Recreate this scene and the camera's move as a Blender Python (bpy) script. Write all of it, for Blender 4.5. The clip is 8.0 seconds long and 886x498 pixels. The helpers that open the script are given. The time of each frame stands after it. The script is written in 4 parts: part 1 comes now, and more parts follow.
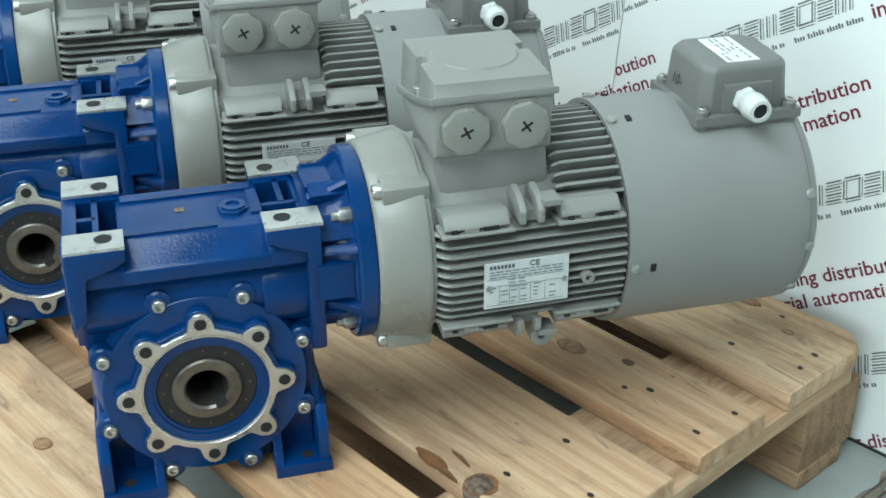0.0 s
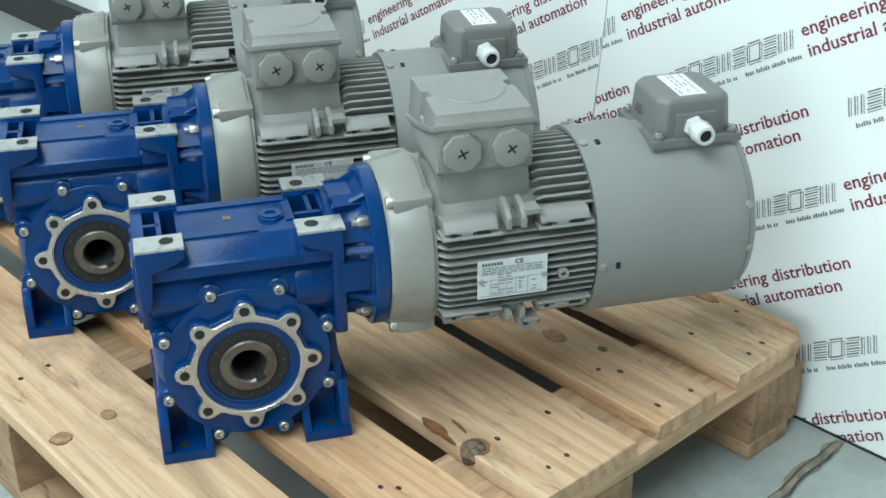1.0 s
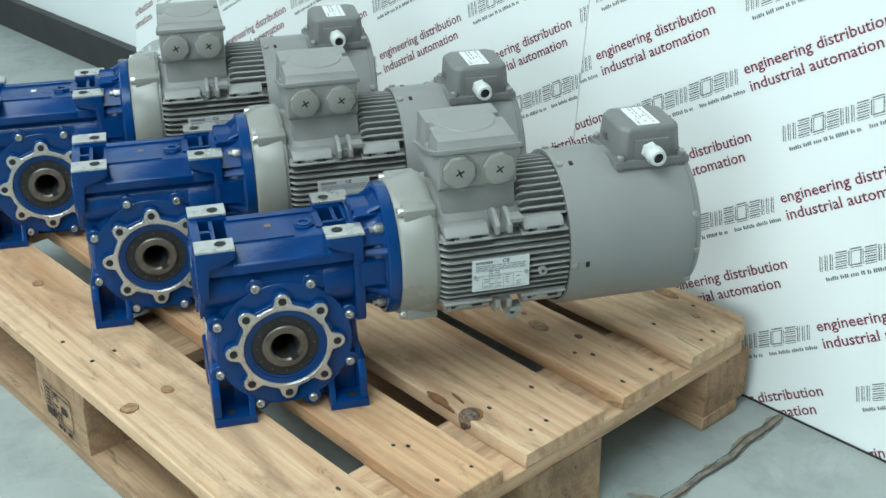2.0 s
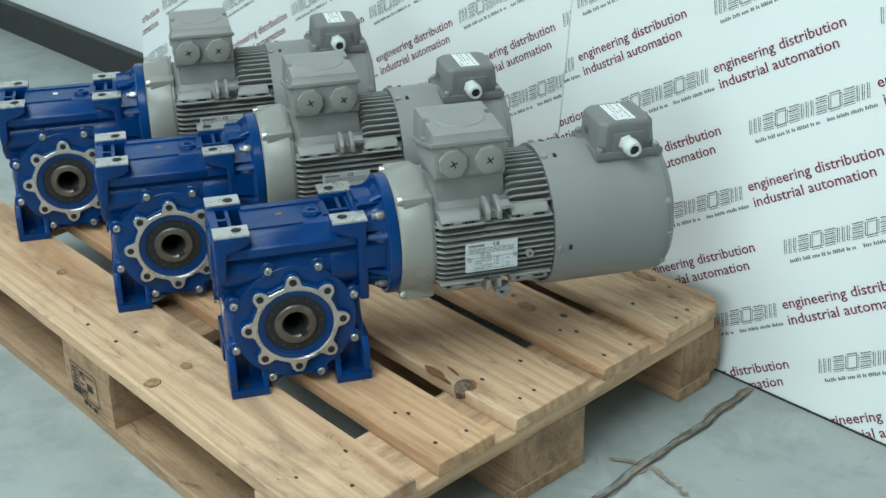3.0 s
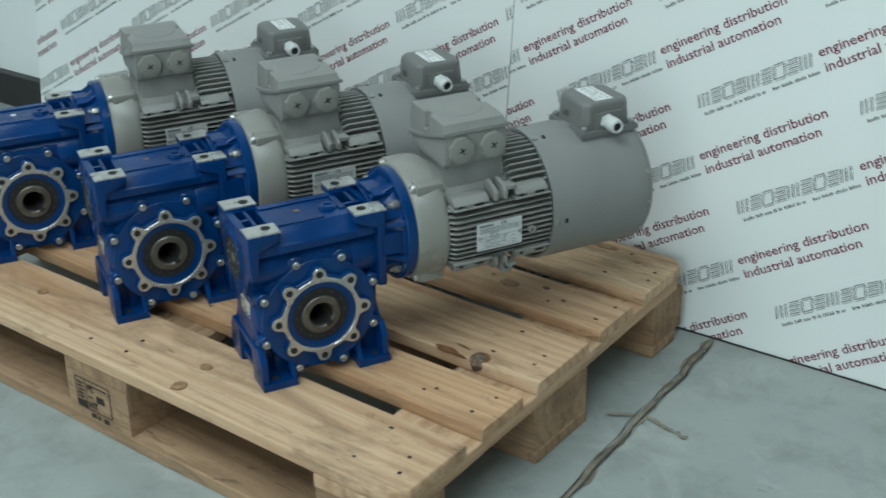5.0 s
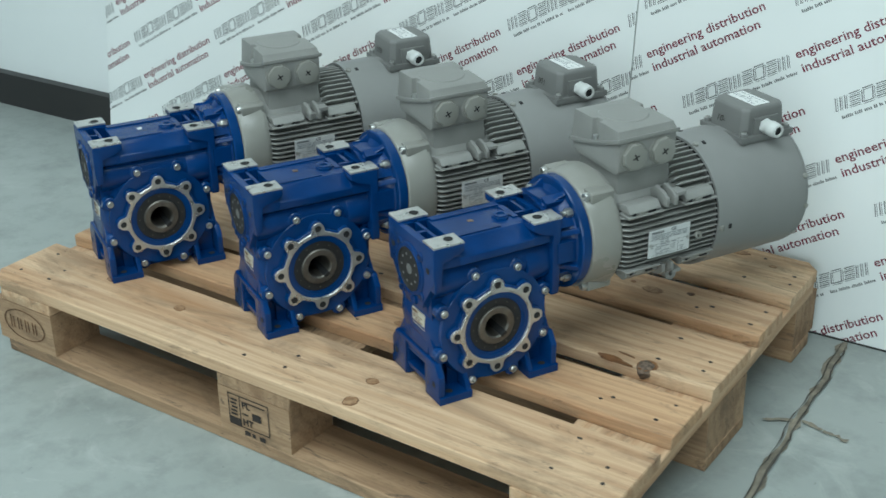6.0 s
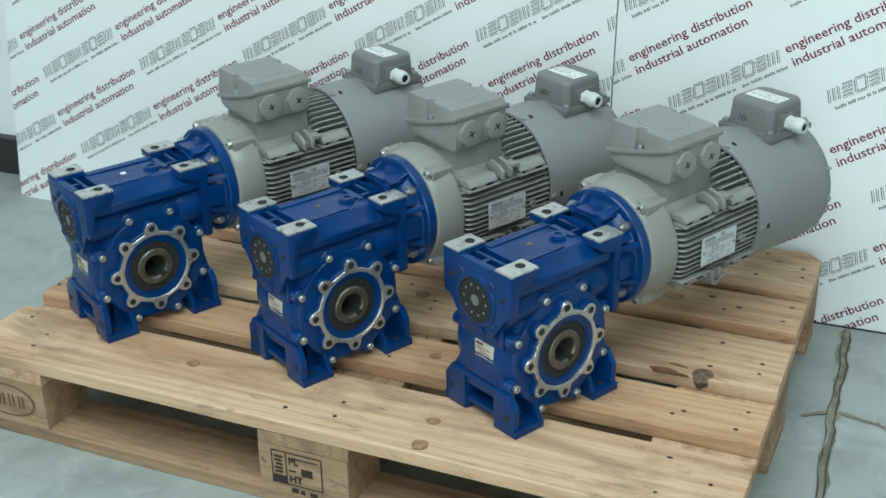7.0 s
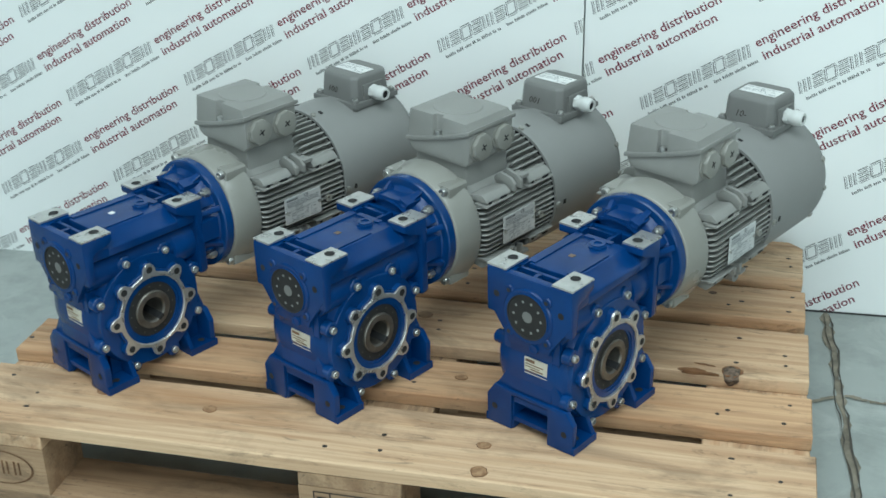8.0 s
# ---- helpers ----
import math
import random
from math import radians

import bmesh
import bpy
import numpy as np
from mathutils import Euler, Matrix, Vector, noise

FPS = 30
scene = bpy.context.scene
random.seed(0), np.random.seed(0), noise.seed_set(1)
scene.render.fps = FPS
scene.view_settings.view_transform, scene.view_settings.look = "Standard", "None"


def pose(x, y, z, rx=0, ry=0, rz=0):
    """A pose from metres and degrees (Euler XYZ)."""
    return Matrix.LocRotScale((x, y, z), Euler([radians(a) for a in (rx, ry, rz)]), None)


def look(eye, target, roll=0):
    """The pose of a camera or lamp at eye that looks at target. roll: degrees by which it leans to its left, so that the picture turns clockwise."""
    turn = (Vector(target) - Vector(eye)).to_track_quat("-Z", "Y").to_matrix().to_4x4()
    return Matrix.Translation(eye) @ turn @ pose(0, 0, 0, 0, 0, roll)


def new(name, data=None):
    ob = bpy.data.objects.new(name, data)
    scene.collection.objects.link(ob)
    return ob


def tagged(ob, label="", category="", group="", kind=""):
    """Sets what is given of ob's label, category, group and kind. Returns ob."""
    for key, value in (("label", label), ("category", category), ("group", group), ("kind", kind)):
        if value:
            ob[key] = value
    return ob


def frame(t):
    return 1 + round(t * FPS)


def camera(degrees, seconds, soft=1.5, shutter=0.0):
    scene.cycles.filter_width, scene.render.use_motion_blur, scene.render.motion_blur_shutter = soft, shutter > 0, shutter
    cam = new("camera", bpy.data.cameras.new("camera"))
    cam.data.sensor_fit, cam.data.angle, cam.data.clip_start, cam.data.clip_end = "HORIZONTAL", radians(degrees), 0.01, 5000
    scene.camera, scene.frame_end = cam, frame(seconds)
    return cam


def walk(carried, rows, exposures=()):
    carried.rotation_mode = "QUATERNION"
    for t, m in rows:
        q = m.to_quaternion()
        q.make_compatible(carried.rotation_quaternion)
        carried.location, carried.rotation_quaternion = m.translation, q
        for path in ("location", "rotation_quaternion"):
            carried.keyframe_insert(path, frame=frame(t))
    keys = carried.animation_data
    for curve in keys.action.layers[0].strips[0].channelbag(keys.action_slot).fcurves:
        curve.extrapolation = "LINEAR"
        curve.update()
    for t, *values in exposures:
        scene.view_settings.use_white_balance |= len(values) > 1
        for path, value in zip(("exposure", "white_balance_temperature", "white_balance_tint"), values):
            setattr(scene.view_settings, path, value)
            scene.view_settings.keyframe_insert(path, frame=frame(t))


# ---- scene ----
cam = camera(38.0, 8.0, soft=1.6, shutter=0.25)
PATH = [
    (0, (1.734, -0.297, 0.867), (0.498, 0.830, -0.035), -0.4),
    (0.5, (1.799, -0.356, 0.906), (0.558, 0.774, 0.014), -0.4),
    (1, (1.895, -0.434, 0.960), (0.642, 0.693, 0.083), -0.6),
    (1.5, (1.989, -0.520, 1.016), (0.732, 0.611, 0.150), -0.6),
    (2, (2.100, -0.612, 1.078), (0.833, 0.518, 0.225), -0.8),
    (3.3, (2.213, -0.734, 1.133), (0.896, 0.48, 0.243), -1.4),
    (3.5, (2.211, -0.743, 1.138), (0.921, 0.496, 0.244), -1.5),
    (4, (2.194, -0.787, 1.137), (1.056, 0.593, 0.243), -1.9),
    (4.5, (2.142, -0.89, 1.139), (1.101, 0.572, 0.258), -1.6),
    (5, (2.047, -1.022, 1.147), (0.966, 0.41, 0.261), -1.1),
    (5.2, (2.007, -1.061, 1.14), (0.92, 0.37, 0.261), -1.0),
    (6.5, (1.577, -1.26, 1.143), (0.692, 0.305, 0.268), -1.1),
    (7, (1.388, -1.295, 1.143), (0.67, 0.354, 0.268), -1.3),
    (7.5, (1.213, -1.317, 1.146), (0.624, 0.381, 0.268), -0.9),
    (8, (1.069, -1.336, 1.143), (0.638, 0.411, 0.268), -1.5),
]
walk(cam, [(t, look(eye, target, roll)) for t, eye, target, roll in PATH],
     exposures=[(0.0, -0.08), (1.0, -0.10), (2.0, -0.18), (3.5, -0.56), (4.2, -0.83), (4.5, -0.93), (5.2, -0.79), (6.5, -0.53), (8.0, -0.48)])

# ---- light: daylight through assumed windows and rooflights of the hall, out of view ----
world = bpy.data.worlds.new("overcast_sky")
world.use_nodes = True
scene.world = world
wn = world.node_tree.nodes
sky = wn.new("ShaderNodeTexSky")
sky.sky_type = "NISHITA"
sky.sun_disc = False
sky.sun_elevation, sky.sun_rotation = radians(45), radians(200)
world.node_tree.links.new(sky.outputs[0], wn["Background"].inputs[0])
wn["Background"].inputs[1].default_value = 0.1


def opening_light(name, m, sx, sy, watts, colour):
    lamp = bpy.data.lights.new(name, "AREA")
    lamp.shape, lamp.size, lamp.size_y, lamp.energy, lamp.color = "RECTANGLE", sx, sy, watts, colour
    ob = new(name, lamp)
    ob.matrix_world = m
    return ob


DAY = (0.825, 1.0, 1.02)
# unseen sources, placed and powered to suit the brightness
opening_light("assumed_rooflight", look((0.95, -1.6, 3.42), (0.95, -1.6, 0)), 4.2, 2.2, 252, DAY)
opening_light("assumed_window", look((-4.45, -2.4, 1.9), (0.5, -1.0, 0.6)), 3.4, 1.9, 54, DAY)
opening_light("assumed_gate", look((2.6, -5.42, 1.7), (0.9, 0.2, 0.3)), 3.2, 2.4, 140, DAY)


# ---- materials ----
def shader(name):
    m = bpy.data.materials.new(name)
    m.use_nodes = True
    t = m.node_tree
    return m, t, t.nodes["Principled BSDF"]


def link(t, a, b):
    t.links.new(a, b)


def coords(t, scale, random_shift=True):
    """Object coordinates, scaled, with a shift of their own for each object."""
    tc, mp = t.nodes.new("ShaderNodeTexCoord"), t.nodes.new("ShaderNodeMapping")
    mp.inputs["Scale"].default_value = scale
    link(t, tc.outputs["Object"], mp.inputs["Vector"])
    if random_shift:
        info, mul = t.nodes.new("ShaderNodeObjectInfo"), t.nodes.new("ShaderNodeMath")
        mul.operation = "MULTIPLY"
        mul.inputs[1].default_value = 37.0
        comb = t.nodes.new("ShaderNodeCombineXYZ")
        link(t, info.outputs["Random"], mul.inputs[0])
        for i in range(3):
            link(t, mul.outputs[0], comb.inputs[i])
        link(t, comb.outputs[0], mp.inputs["Location"])
    return mp.outputs[0]


def noise_tex(t, vec, scale, detail=4.0, rough=0.55, distort=0.0):
    n = t.nodes.new("ShaderNodeTexNoise")
    n.inputs["Scale"].default_value, n.inputs["Detail"].default_value = scale, detail
    n.inputs["Roughness"].default_value, n.inputs["Distortion"].default_value = rough, distort
    link(t, vec, n.inputs["Vector"])
    return n.outputs["Fac"]


def ramp(t, fac, stops):
    r = t.nodes.new("ShaderNodeValToRGB")
    while len(r.color_ramp.elements) < len(stops):
        r.color_ramp.elements.new(0.5)
    for e, (p, c) in zip(r.color_ramp.elements, stops):
        e.position, e.color = p, (*c, 1) if len(c) == 3 else c
    link(t, fac, r.inputs[0])
    return r.outputs[0]


def mix(t, a, b, fac, kind="MIX"):
    m = t.nodes.new("ShaderNodeMix")
    m.data_type, m.blend_type = "RGBA", kind
    for socket, v in ((m.inputs[0], fac), (m.inputs[6], a), (m.inputs[7], b)):
        if hasattr(v, "is_output"):
            link(t, v, socket)
        else:
            socket.default_value = v if isinstance(v, float) else (*v, 1)
    return m.outputs[2]


def bump(t, b, height, strength, distance):
    n = t.nodes.new("ShaderNodeBump")
    n.inputs["Strength"].default_value, n.inputs["Distance"].default_value = strength, distance
    link(t, height, n.inputs["Height"])
    link(t, n.outputs[0], b.inputs["Normal"])


def grey3(v):
    return (v, v, v)


def paint(name, dark, light, rough, coarse=9.0, fine=900.0, relief=0.25, metal=0.0, spec=0.5):
    """Painted or bare metal: slow change of tone, fine orange peel, uneven gloss."""
    m, t, b = shader(name)
    v = coords(t, (1, 1, 1))
    slow, quick = noise_tex(t, v, coarse, 5), noise_tex(t, v, fine, 2)
    link(t, ramp(t, slow, [(0.32, dark), (0.68, light)]), b.inputs["Base Color"])
    link(t, ramp(t, slow, [(0.3, grey3(rough * 0.85)), (0.7, grey3(min(1, rough * 1.2)))]), b.inputs["Roughness"])
    b.inputs["Metallic"].default_value = metal
    b.inputs["Specular IOR Level"].default_value = spec
    bump(t, b, quick, relief, 0.0006)
    return m


def wood(name, pale, mid, dark, dirt=0.5):
    """Sawn pine along x: broad heartwood bands, growth lines, fibres, stains, scuffs and dirt specks."""
    m, t, b = shader(name)
    warp = noise_tex(t, coords(t, (0.9, 15, 15)), 1.0, 4, 0.6, 0.6)
    rings = t.nodes.new("ShaderNodeTexWave")
    rings.wave_type, rings.bands_direction = "BANDS", "Y"
    rings.inputs["Scale"].default_value, rings.inputs["Distortion"].default_value = 5.0, 26.0
    rings.inputs["Detail"].default_value, rings.inputs["Detail Scale"].default_value = 2.5, 0.45
    link(t, coords(t, (0.20, 2.2, 2.2)), rings.inputs["Vector"])
    fibre = noise_tex(t, coords(t, (5, 230, 230)), 1.0, 5, 0.65)
    stain = noise_tex(t, coords(t, (4.5, 13, 13)), 1.0, 7, 0.7, 0.5)
    scuff = noise_tex(t, coords(t, (11, 50, 50)), 1.0, 6, 0.75, 1.2)
    speck = noise_tex(t, coords(t, (40, 95, 95)), 1.0, 3, 0.6)
    col = ramp(t, warp, [(0.30, mid), (0.46, pale), (0.60, pale), (0.72, mid)])
    heart = ramp(t, noise_tex(t, coords(t, (1.1, 7.5, 7.5)), 1.0, 3, 0.5, 1.4), [(0.45, grey3(0.0)), (0.54, grey3(0.80)), (0.60, grey3(0.5)), (0.67, grey3(1.0))])
    fine = ramp(t, rings.outputs["Fac"], [(0.45, grey3(0.0)), (0.95, grey3(0.22))])
    bold = ramp(t, rings.outputs["Fac"], [(0.25, grey3(0.30)), (0.60, grey3(0.38)), (0.95, grey3(0.56))])
    col = mix(t, col, dark, mix(t, fine, bold, heart))
    col = mix(t, col, dark, ramp(t, fibre, [(0.46, grey3(0.0)), (0.76, grey3(0.5))]))
    col = mix(t, col, (0.17, 0.115, 0.075), ramp(t, stain, [(0.50, grey3(0.0)), (0.66, grey3(dirt))]))
    col = mix(t, col, (0.11, 0.080, 0.058), ramp(t, scuff, [(0.57, grey3(0.0)), (0.70, grey3(dirt * 1.3))]))
    col = mix(t, col, (0.06, 0.045, 0.035), ramp(t, speck, [(0.70, grey3(0.0)), (0.76, grey3(0.6))]))
    info = t.nodes.new("ShaderNodeObjectInfo")
    tone = ramp(t, info.outputs["Random"], [(0.0, (0.90, 0.85, 0.82)), (1.0, (1.04, 1.03, 1.02))])
    col = mix(t, col, tone, 1.0, "MULTIPLY")
    link(t, col, b.inputs["Base Color"])
    b.inputs["Roughness"].default_value = 0.72
    b.inputs["Specular IOR Level"].default_value = 0.25
    bump(t, b, fibre, 0.45, 0.0014)
    return m


def plain(name, colour, rough=0.6, metal=0.0, vary=0.15):
    c2 = tuple(min(1, c * (1 + vary)) for c in colour)
    c1 = tuple(c * (1 - vary) for c in colour)
    return paint(name, c1, c2, rough, coarse=40, relief=0.05, metal=metal)


PINE = wood("pine", (0.665, 0.478, 0.314), (0.595, 0.384, 0.228), (0.33, 0.158, 0.072), 0.5)
PINE_WARM = wood("warm_pine", (0.60, 0.388, 0.230), (0.51, 0.284, 0.152), (0.27, 0.118, 0.052), 0.55)
# darker pine for blocks, bottom boards and the middle cross board
PINE_DARK = wood("dark_pine", (0.43, 0.288, 0.176), (0.33, 0.206, 0.120), (0.165, 0.095, 0.055), 0.8)
KNOT = plain("knot_wood", (0.17, 0.075, 0.03), 0.6, vary=0.5)
KNOT_PALE = paint("knot_heart", (0.20, 0.095, 0.042), (0.42, 0.255, 0.140), 0.6, 110, 500, 0.4)
BARK = paint("bark", (0.04, 0.028, 0.021), (0.22, 0.155, 0.11), 0.9, 190, 600, 0.9)
NAIL = plain("nail_steel", (0.06, 0.05, 0.045), 0.55, 0.6)
INK = plain("black_ink", (0.03, 0.022, 0.018), 0.8)
BURN = plain("brand_ink", (0.15, 0.075, 0.035), 0.8, vary=0.4)
BLUE = paint("blue_enamel", (0.0007, 0.026, 0.110), (0.0013, 0.040, 0.162), 0.22, 14, 420, 0.45, spec=0.27)
BLUE_SMOOTH = paint("blue_enamel_turned", (0.0009, 0.030, 0.118), (0.0015, 0.043, 0.166), 0.20, 14, 500, 0.15, spec=0.30)
GREY = paint("grey_enamel", (0.2065, 0.2080, 0.1955), (0.2425, 0.2440, 0.2300), 0.42, 12, 500, 0.2)
GREY_GLOSS = paint("grey_enamel_gloss", (0.222, 0.222, 0.200), (0.256, 0.256, 0.233), 0.30, 12, 300, 0.3)
GREY_SHEET = paint("grey_sheet_metal", (0.2020, 0.2050, 0.1985), (0.2280, 0.2310, 0.2245), 0.45, 6, 900, 0.08)
GREY_DARK = paint("dark_grey_plastic", (0.146, 0.149, 0.143), (0.170, 0.173, 0.166), 0.5, 14, 900, 0.2)
MACHINED = paint("machined_aluminium", (0.46, 0.46, 0.445), (0.59, 0.59, 0.575), 0.29, 60, 700, 0.12, metal=0.75)
ZINC = paint("zinc_plated_steel", (0.36, 0.37, 0.355), (0.56, 0.56, 0.54), 0.32, 200, 900, 0.1, metal=0.85)
STEEL = paint("bare_steel", (0.105, 0.096, 0.084), (0.19, 0.175, 0.155), 0.40, 60, 700, 0.15, metal=0.75)
RUBBER = plain("black_rubber", (0.014, 0.014, 0.014), 0.72)
# near-black colour put in for the shade inside holes, slots and gaps
HOLE_SHADE = plain("hole_shade", (0.012, 0.012, 0.013), 0.85)
LABEL = plain("printed_label", (0.72, 0.73, 0.72), 0.4, vary=0.05)
TYPE_CARD = plain("cream_label", (0.56, 0.53, 0.44), 0.45, vary=0.1)
PLATE = paint("aluminium_plate", (0.60, 0.62, 0.62), (0.70, 0.72, 0.72), 0.35, 30, 700, 0.05, metal=0.35)
PRINT = plain("label_print", (0.09, 0.10, 0.11), 0.6)
PRINT_PALE = plain("label_print_pale", (0.23, 0.25, 0.27), 0.6)
GLAND = plain("white_nylon", (0.57, 0.59, 0.575), 0.35, vary=0.05)
RED_INK = plain("dark_red_ink", (0.150, 0.011, 0.030), 0.5)
GREY_INK = plain("grey_ink", (0.135, 0.145, 0.145), 0.5)
PANEL = paint("white_laminate", (0.710, 0.742, 0.732), (0.748, 0.776, 0.766), 0.38, 1.2, 300, 0.03)
WALL = paint("white_wall_paint", (0.71, 0.745, 0.74), (0.76, 0.79, 0.785), 0.6, 2.0, 250, 0.15)
# grey of the unseen walls and ceiling, set to limit bounced light
HALL = paint("unseen_hall_grey", (0.20, 0.22, 0.215), (0.25, 0.27, 0.265), 0.7, 2.0, 250, 0.1)
SKIRT = paint("black_skirting", (0.014, 0.014, 0.014), (0.024, 0.023, 0.022), 0.45, 10, 400, 0.1)


def concrete():
    m, t, b = shader("sealed_concrete")
    v = coords(t, (1, 1, 1), False)
    big, mid, fine = noise_tex(t, v, 1.6, 6, 0.6), noise_tex(t, v, 11, 6, 0.65), noise_tex(t, v, 220, 3)
    col = ramp(t, big, [(0.3, (0.268, 0.299, 0.284)), (0.7, (0.358, 0.388, 0.368))])
    col = mix(t, col, (0.195, 0.216, 0.203), ramp(t, mid, [(0.47, grey3(0.0)), (0.72, grey3(0.6))]))
    col = mix(t, col, (0.14, 0.15, 0.14), ramp(t, noise_tex(t, v, 34, 4, 0.7, 0.8), [(0.66, grey3(0.0)), (0.74, grey3(0.5))]))
    col = mix(t, col, (0.46, 0.48, 0.46), ramp(t, noise_tex(t, v, 7, 7, 0.7, 1.2), [(0.56, grey3(0.0)), (0.70, grey3(0.45))]))
    link(t, col, b.inputs["Base Color"])
    link(t, ramp(t, mid, [(0.3, grey3(0.34)), (0.7, grey3(0.55))]), b.inputs["Roughness"])
    bump(t, b, fine, 0.12, 0.001)
    return m


CONCRETE = concrete()
CRACK_FILL = plain("crack_filler", (0.190, 0.168, 0.130), 0.85, vary=0.45)
CRACK_DARK = plain("crack_gap", (0.060, 0.055, 0.046), 0.9, vary=0.4)


# ---- mesh helpers ----
def add_box(bm, x0, x1, y0, y1, z0, z1, bevel=0.0, m=None):
    vs = [bm.verts.new((x, y, z)) for x in (x0, x1) for y in (y0, y1) for z in (z0, z1)]
    fs = [bm.faces.new([vs[i] for i in q]) for q in ((0, 1, 3, 2), (4, 6, 7, 5), (0, 4, 5, 1), (2, 3, 7, 6), (0, 2, 6, 4), (1, 5, 7, 3))]
    return finish(bm, vs, fs, bevel, m)


def finish(bm, vs, fs, bevel, m, segments=2):
    if bevel:
        es = list({e for f in fs for e in f.edges if len(e.link_faces) == 2 and e.calc_face_angle(0) > 0.5})
        r = bmesh.ops.bevel(bm, geom=es, offset=bevel, segments=segments, affect="EDGES", profile=0.6, clamp_overlap=True)
        vs = list({v for v in r["verts"]} | {v for v in vs if v.is_valid})
    if m is not None:
        for v in vs:
            v.co = m @ v.co
    return vs


def add_prism(bm, points, axis, a, b, bevel=0.0, m=None, segments=2):
    """A polygon, given in the two other axes in order, drawn out along an axis from a to b."""
    def put(p, d):
        return {"x": (d, p[0], p[1]), "y": (p[0], d, p[1]), "z": (p[0], p[1], d)}[axis]
    lo, hi = [bm.verts.new(put(p, a)) for p in points], [bm.verts.new(put(p, b)) for p in points]
    n = len(points)
    fs = [bm.faces.new(lo), bm.faces.new(hi)] + [bm.faces.new((lo[i], lo[(i + 1) % n], hi[(i + 1) % n], hi[i])) for i in range(n)]
    bmesh.ops.recalc_face_normals(bm, faces=fs)
    return finish(bm, lo + hi, fs, bevel, m, segments)


def add_lathe(bm, profile, axis, centre, n=48, closed=False):
    """Rings of (place along the axis, radius); radius 0 closes the end."""
    cx, cy, cz = centre
    rings = []
    for d, r in profile:
        ring = []
        for i in range(1 if r == 0 else n):
            c, s = r * math.cos(2 * math.pi * i / n), r * math.sin(2 * math.pi * i / n)
            ring.append(bm.verts.new({"x": (cx + d, cy + c, cz + s), "y": (cx + c, cy + d, cz + s), "z": (cx + c, cy + s, cz + d)}[axis]))
        rings.append(ring)
    fs = []
    pairs = list(zip(rings, rings[1:])) + ([(rings[-1], rings[0])] if closed else [])
    for p, q in pairs:
        for i in range(n):
            j = (i + 1) % n
            if len(p) == 1 and len(q) == 1:
                continue
            loop = [p[0], q[i], q[j]] if len(p) == 1 else [p[i], q[0], p[j]] if len(q) == 1 else [p[i], q[i], q[j], p[j]]
            fs.append(bm.faces.new(loop))
    bmesh.ops.recalc_face_normals(bm, faces=fs)
    return [v for r in rings for v in r]


def ngon(r, n, turn=0.0, cx=0.0, cy=0.0):
    return [(cx + r * math.cos(turn + 2 * math.pi * i / n), cy + r * math.sin(turn + 2 * math.pi * i / n)) for i in range(n)]


def mesh_of(name, bm, material, smooth=True):
    me = bpy.data.meshes.new(name)
    bmesh.ops.recalc_face_normals(bm, faces=bm.faces)
    bm.to_mesh(me)
    bm.free()
    me.materials.append(material)
    if smooth:
        me.polygons.foreach_set("use_smooth", [True] * len(me.polygons))
        me.set_sharp_from_angle(angle=radians(38))
    return me


def part(name, bm, material, parent, label="", smooth=True):
    ob = new(name, bm if isinstance(bm, bpy.types.Mesh) else mesh_of(name, bm, material, smooth))
    ob.parent = parent
    return tagged(ob, label) if label else ob


def thing(name, m, label, category, group=""):
    ob = new(name)
    ob.empty_display_size = 0.05
    ob.matrix_world = m
    return tagged(ob, label, category, group)


def structure(name, bm, material, label):
    return tagged(new(name, mesh_of(name, bm, material)), label, kind="structure")


def text_mesh(body, size, material, spacing=1.0, bold=0.0, shear=0.0):
    cu = bpy.data.curves.new("lettering", "FONT")
    cu.body, cu.size, cu.space_character, cu.offset, cu.shear = body, size, spacing, bold, shear
    cu.resolution_u, cu.fill_mode = 2, "BOTH"
    tmp = new("lettering", cu)
    me = bpy.data.meshes.new_from_object(tmp.evaluated_get(bpy.context.evaluated_depsgraph_get()))
    bpy.data.objects.remove(tmp)
    me.materials.clear()
    me.materials.append(material)
    return me


# ---- the hall ----
TURN = 1.3   # the back wall stands slightly askew to the pallet
WALLM = pose(0, 0.790, 0, 0, 0, TURN)
bm = bmesh.new()
add_box(bm, -5, 6, -6, 1.3, -0.15, 0)
structure("floor", bm, CONCRETE, "sealed grey-green concrete floor with stains")
bm = bmesh.new()
add_box(bm, -5.2, 6.4, 0.125, 0.325, 0, 3.6, m=WALLM)
structure("wall_north", bm, WALL, "plain white painted wall behind the printed panels")
bm = bmesh.new()
add_box(bm, -5.2, 5.9, 0.100, 0.125, 0, 0.088, 0.002, m=WALLM)
structure("baseboard", bm, SKIRT, "black skirting board at the foot of the wall")


def wall_with_opening(name, run, lo, hi, w0, w1, z0, z1, face, thick, label):
    """A wall along x or y with one window opening through it."""
    bm = bmesh.new()
    for a, b, c, d in ((lo, w0, 0, 3.6), (w1, hi, 0, 3.6), (w0, w1, 0, z0), (w0, w1, z1, 3.6)):
        if b - a > 1e-4 and d - c > 1e-4:
            if run == "x":
                add_box(bm, a, b, face, face + thick, c, d)
            else:
                add_box(bm, face, face + thick, a, b, c, d)
    structure(name, bm, HALL, label)


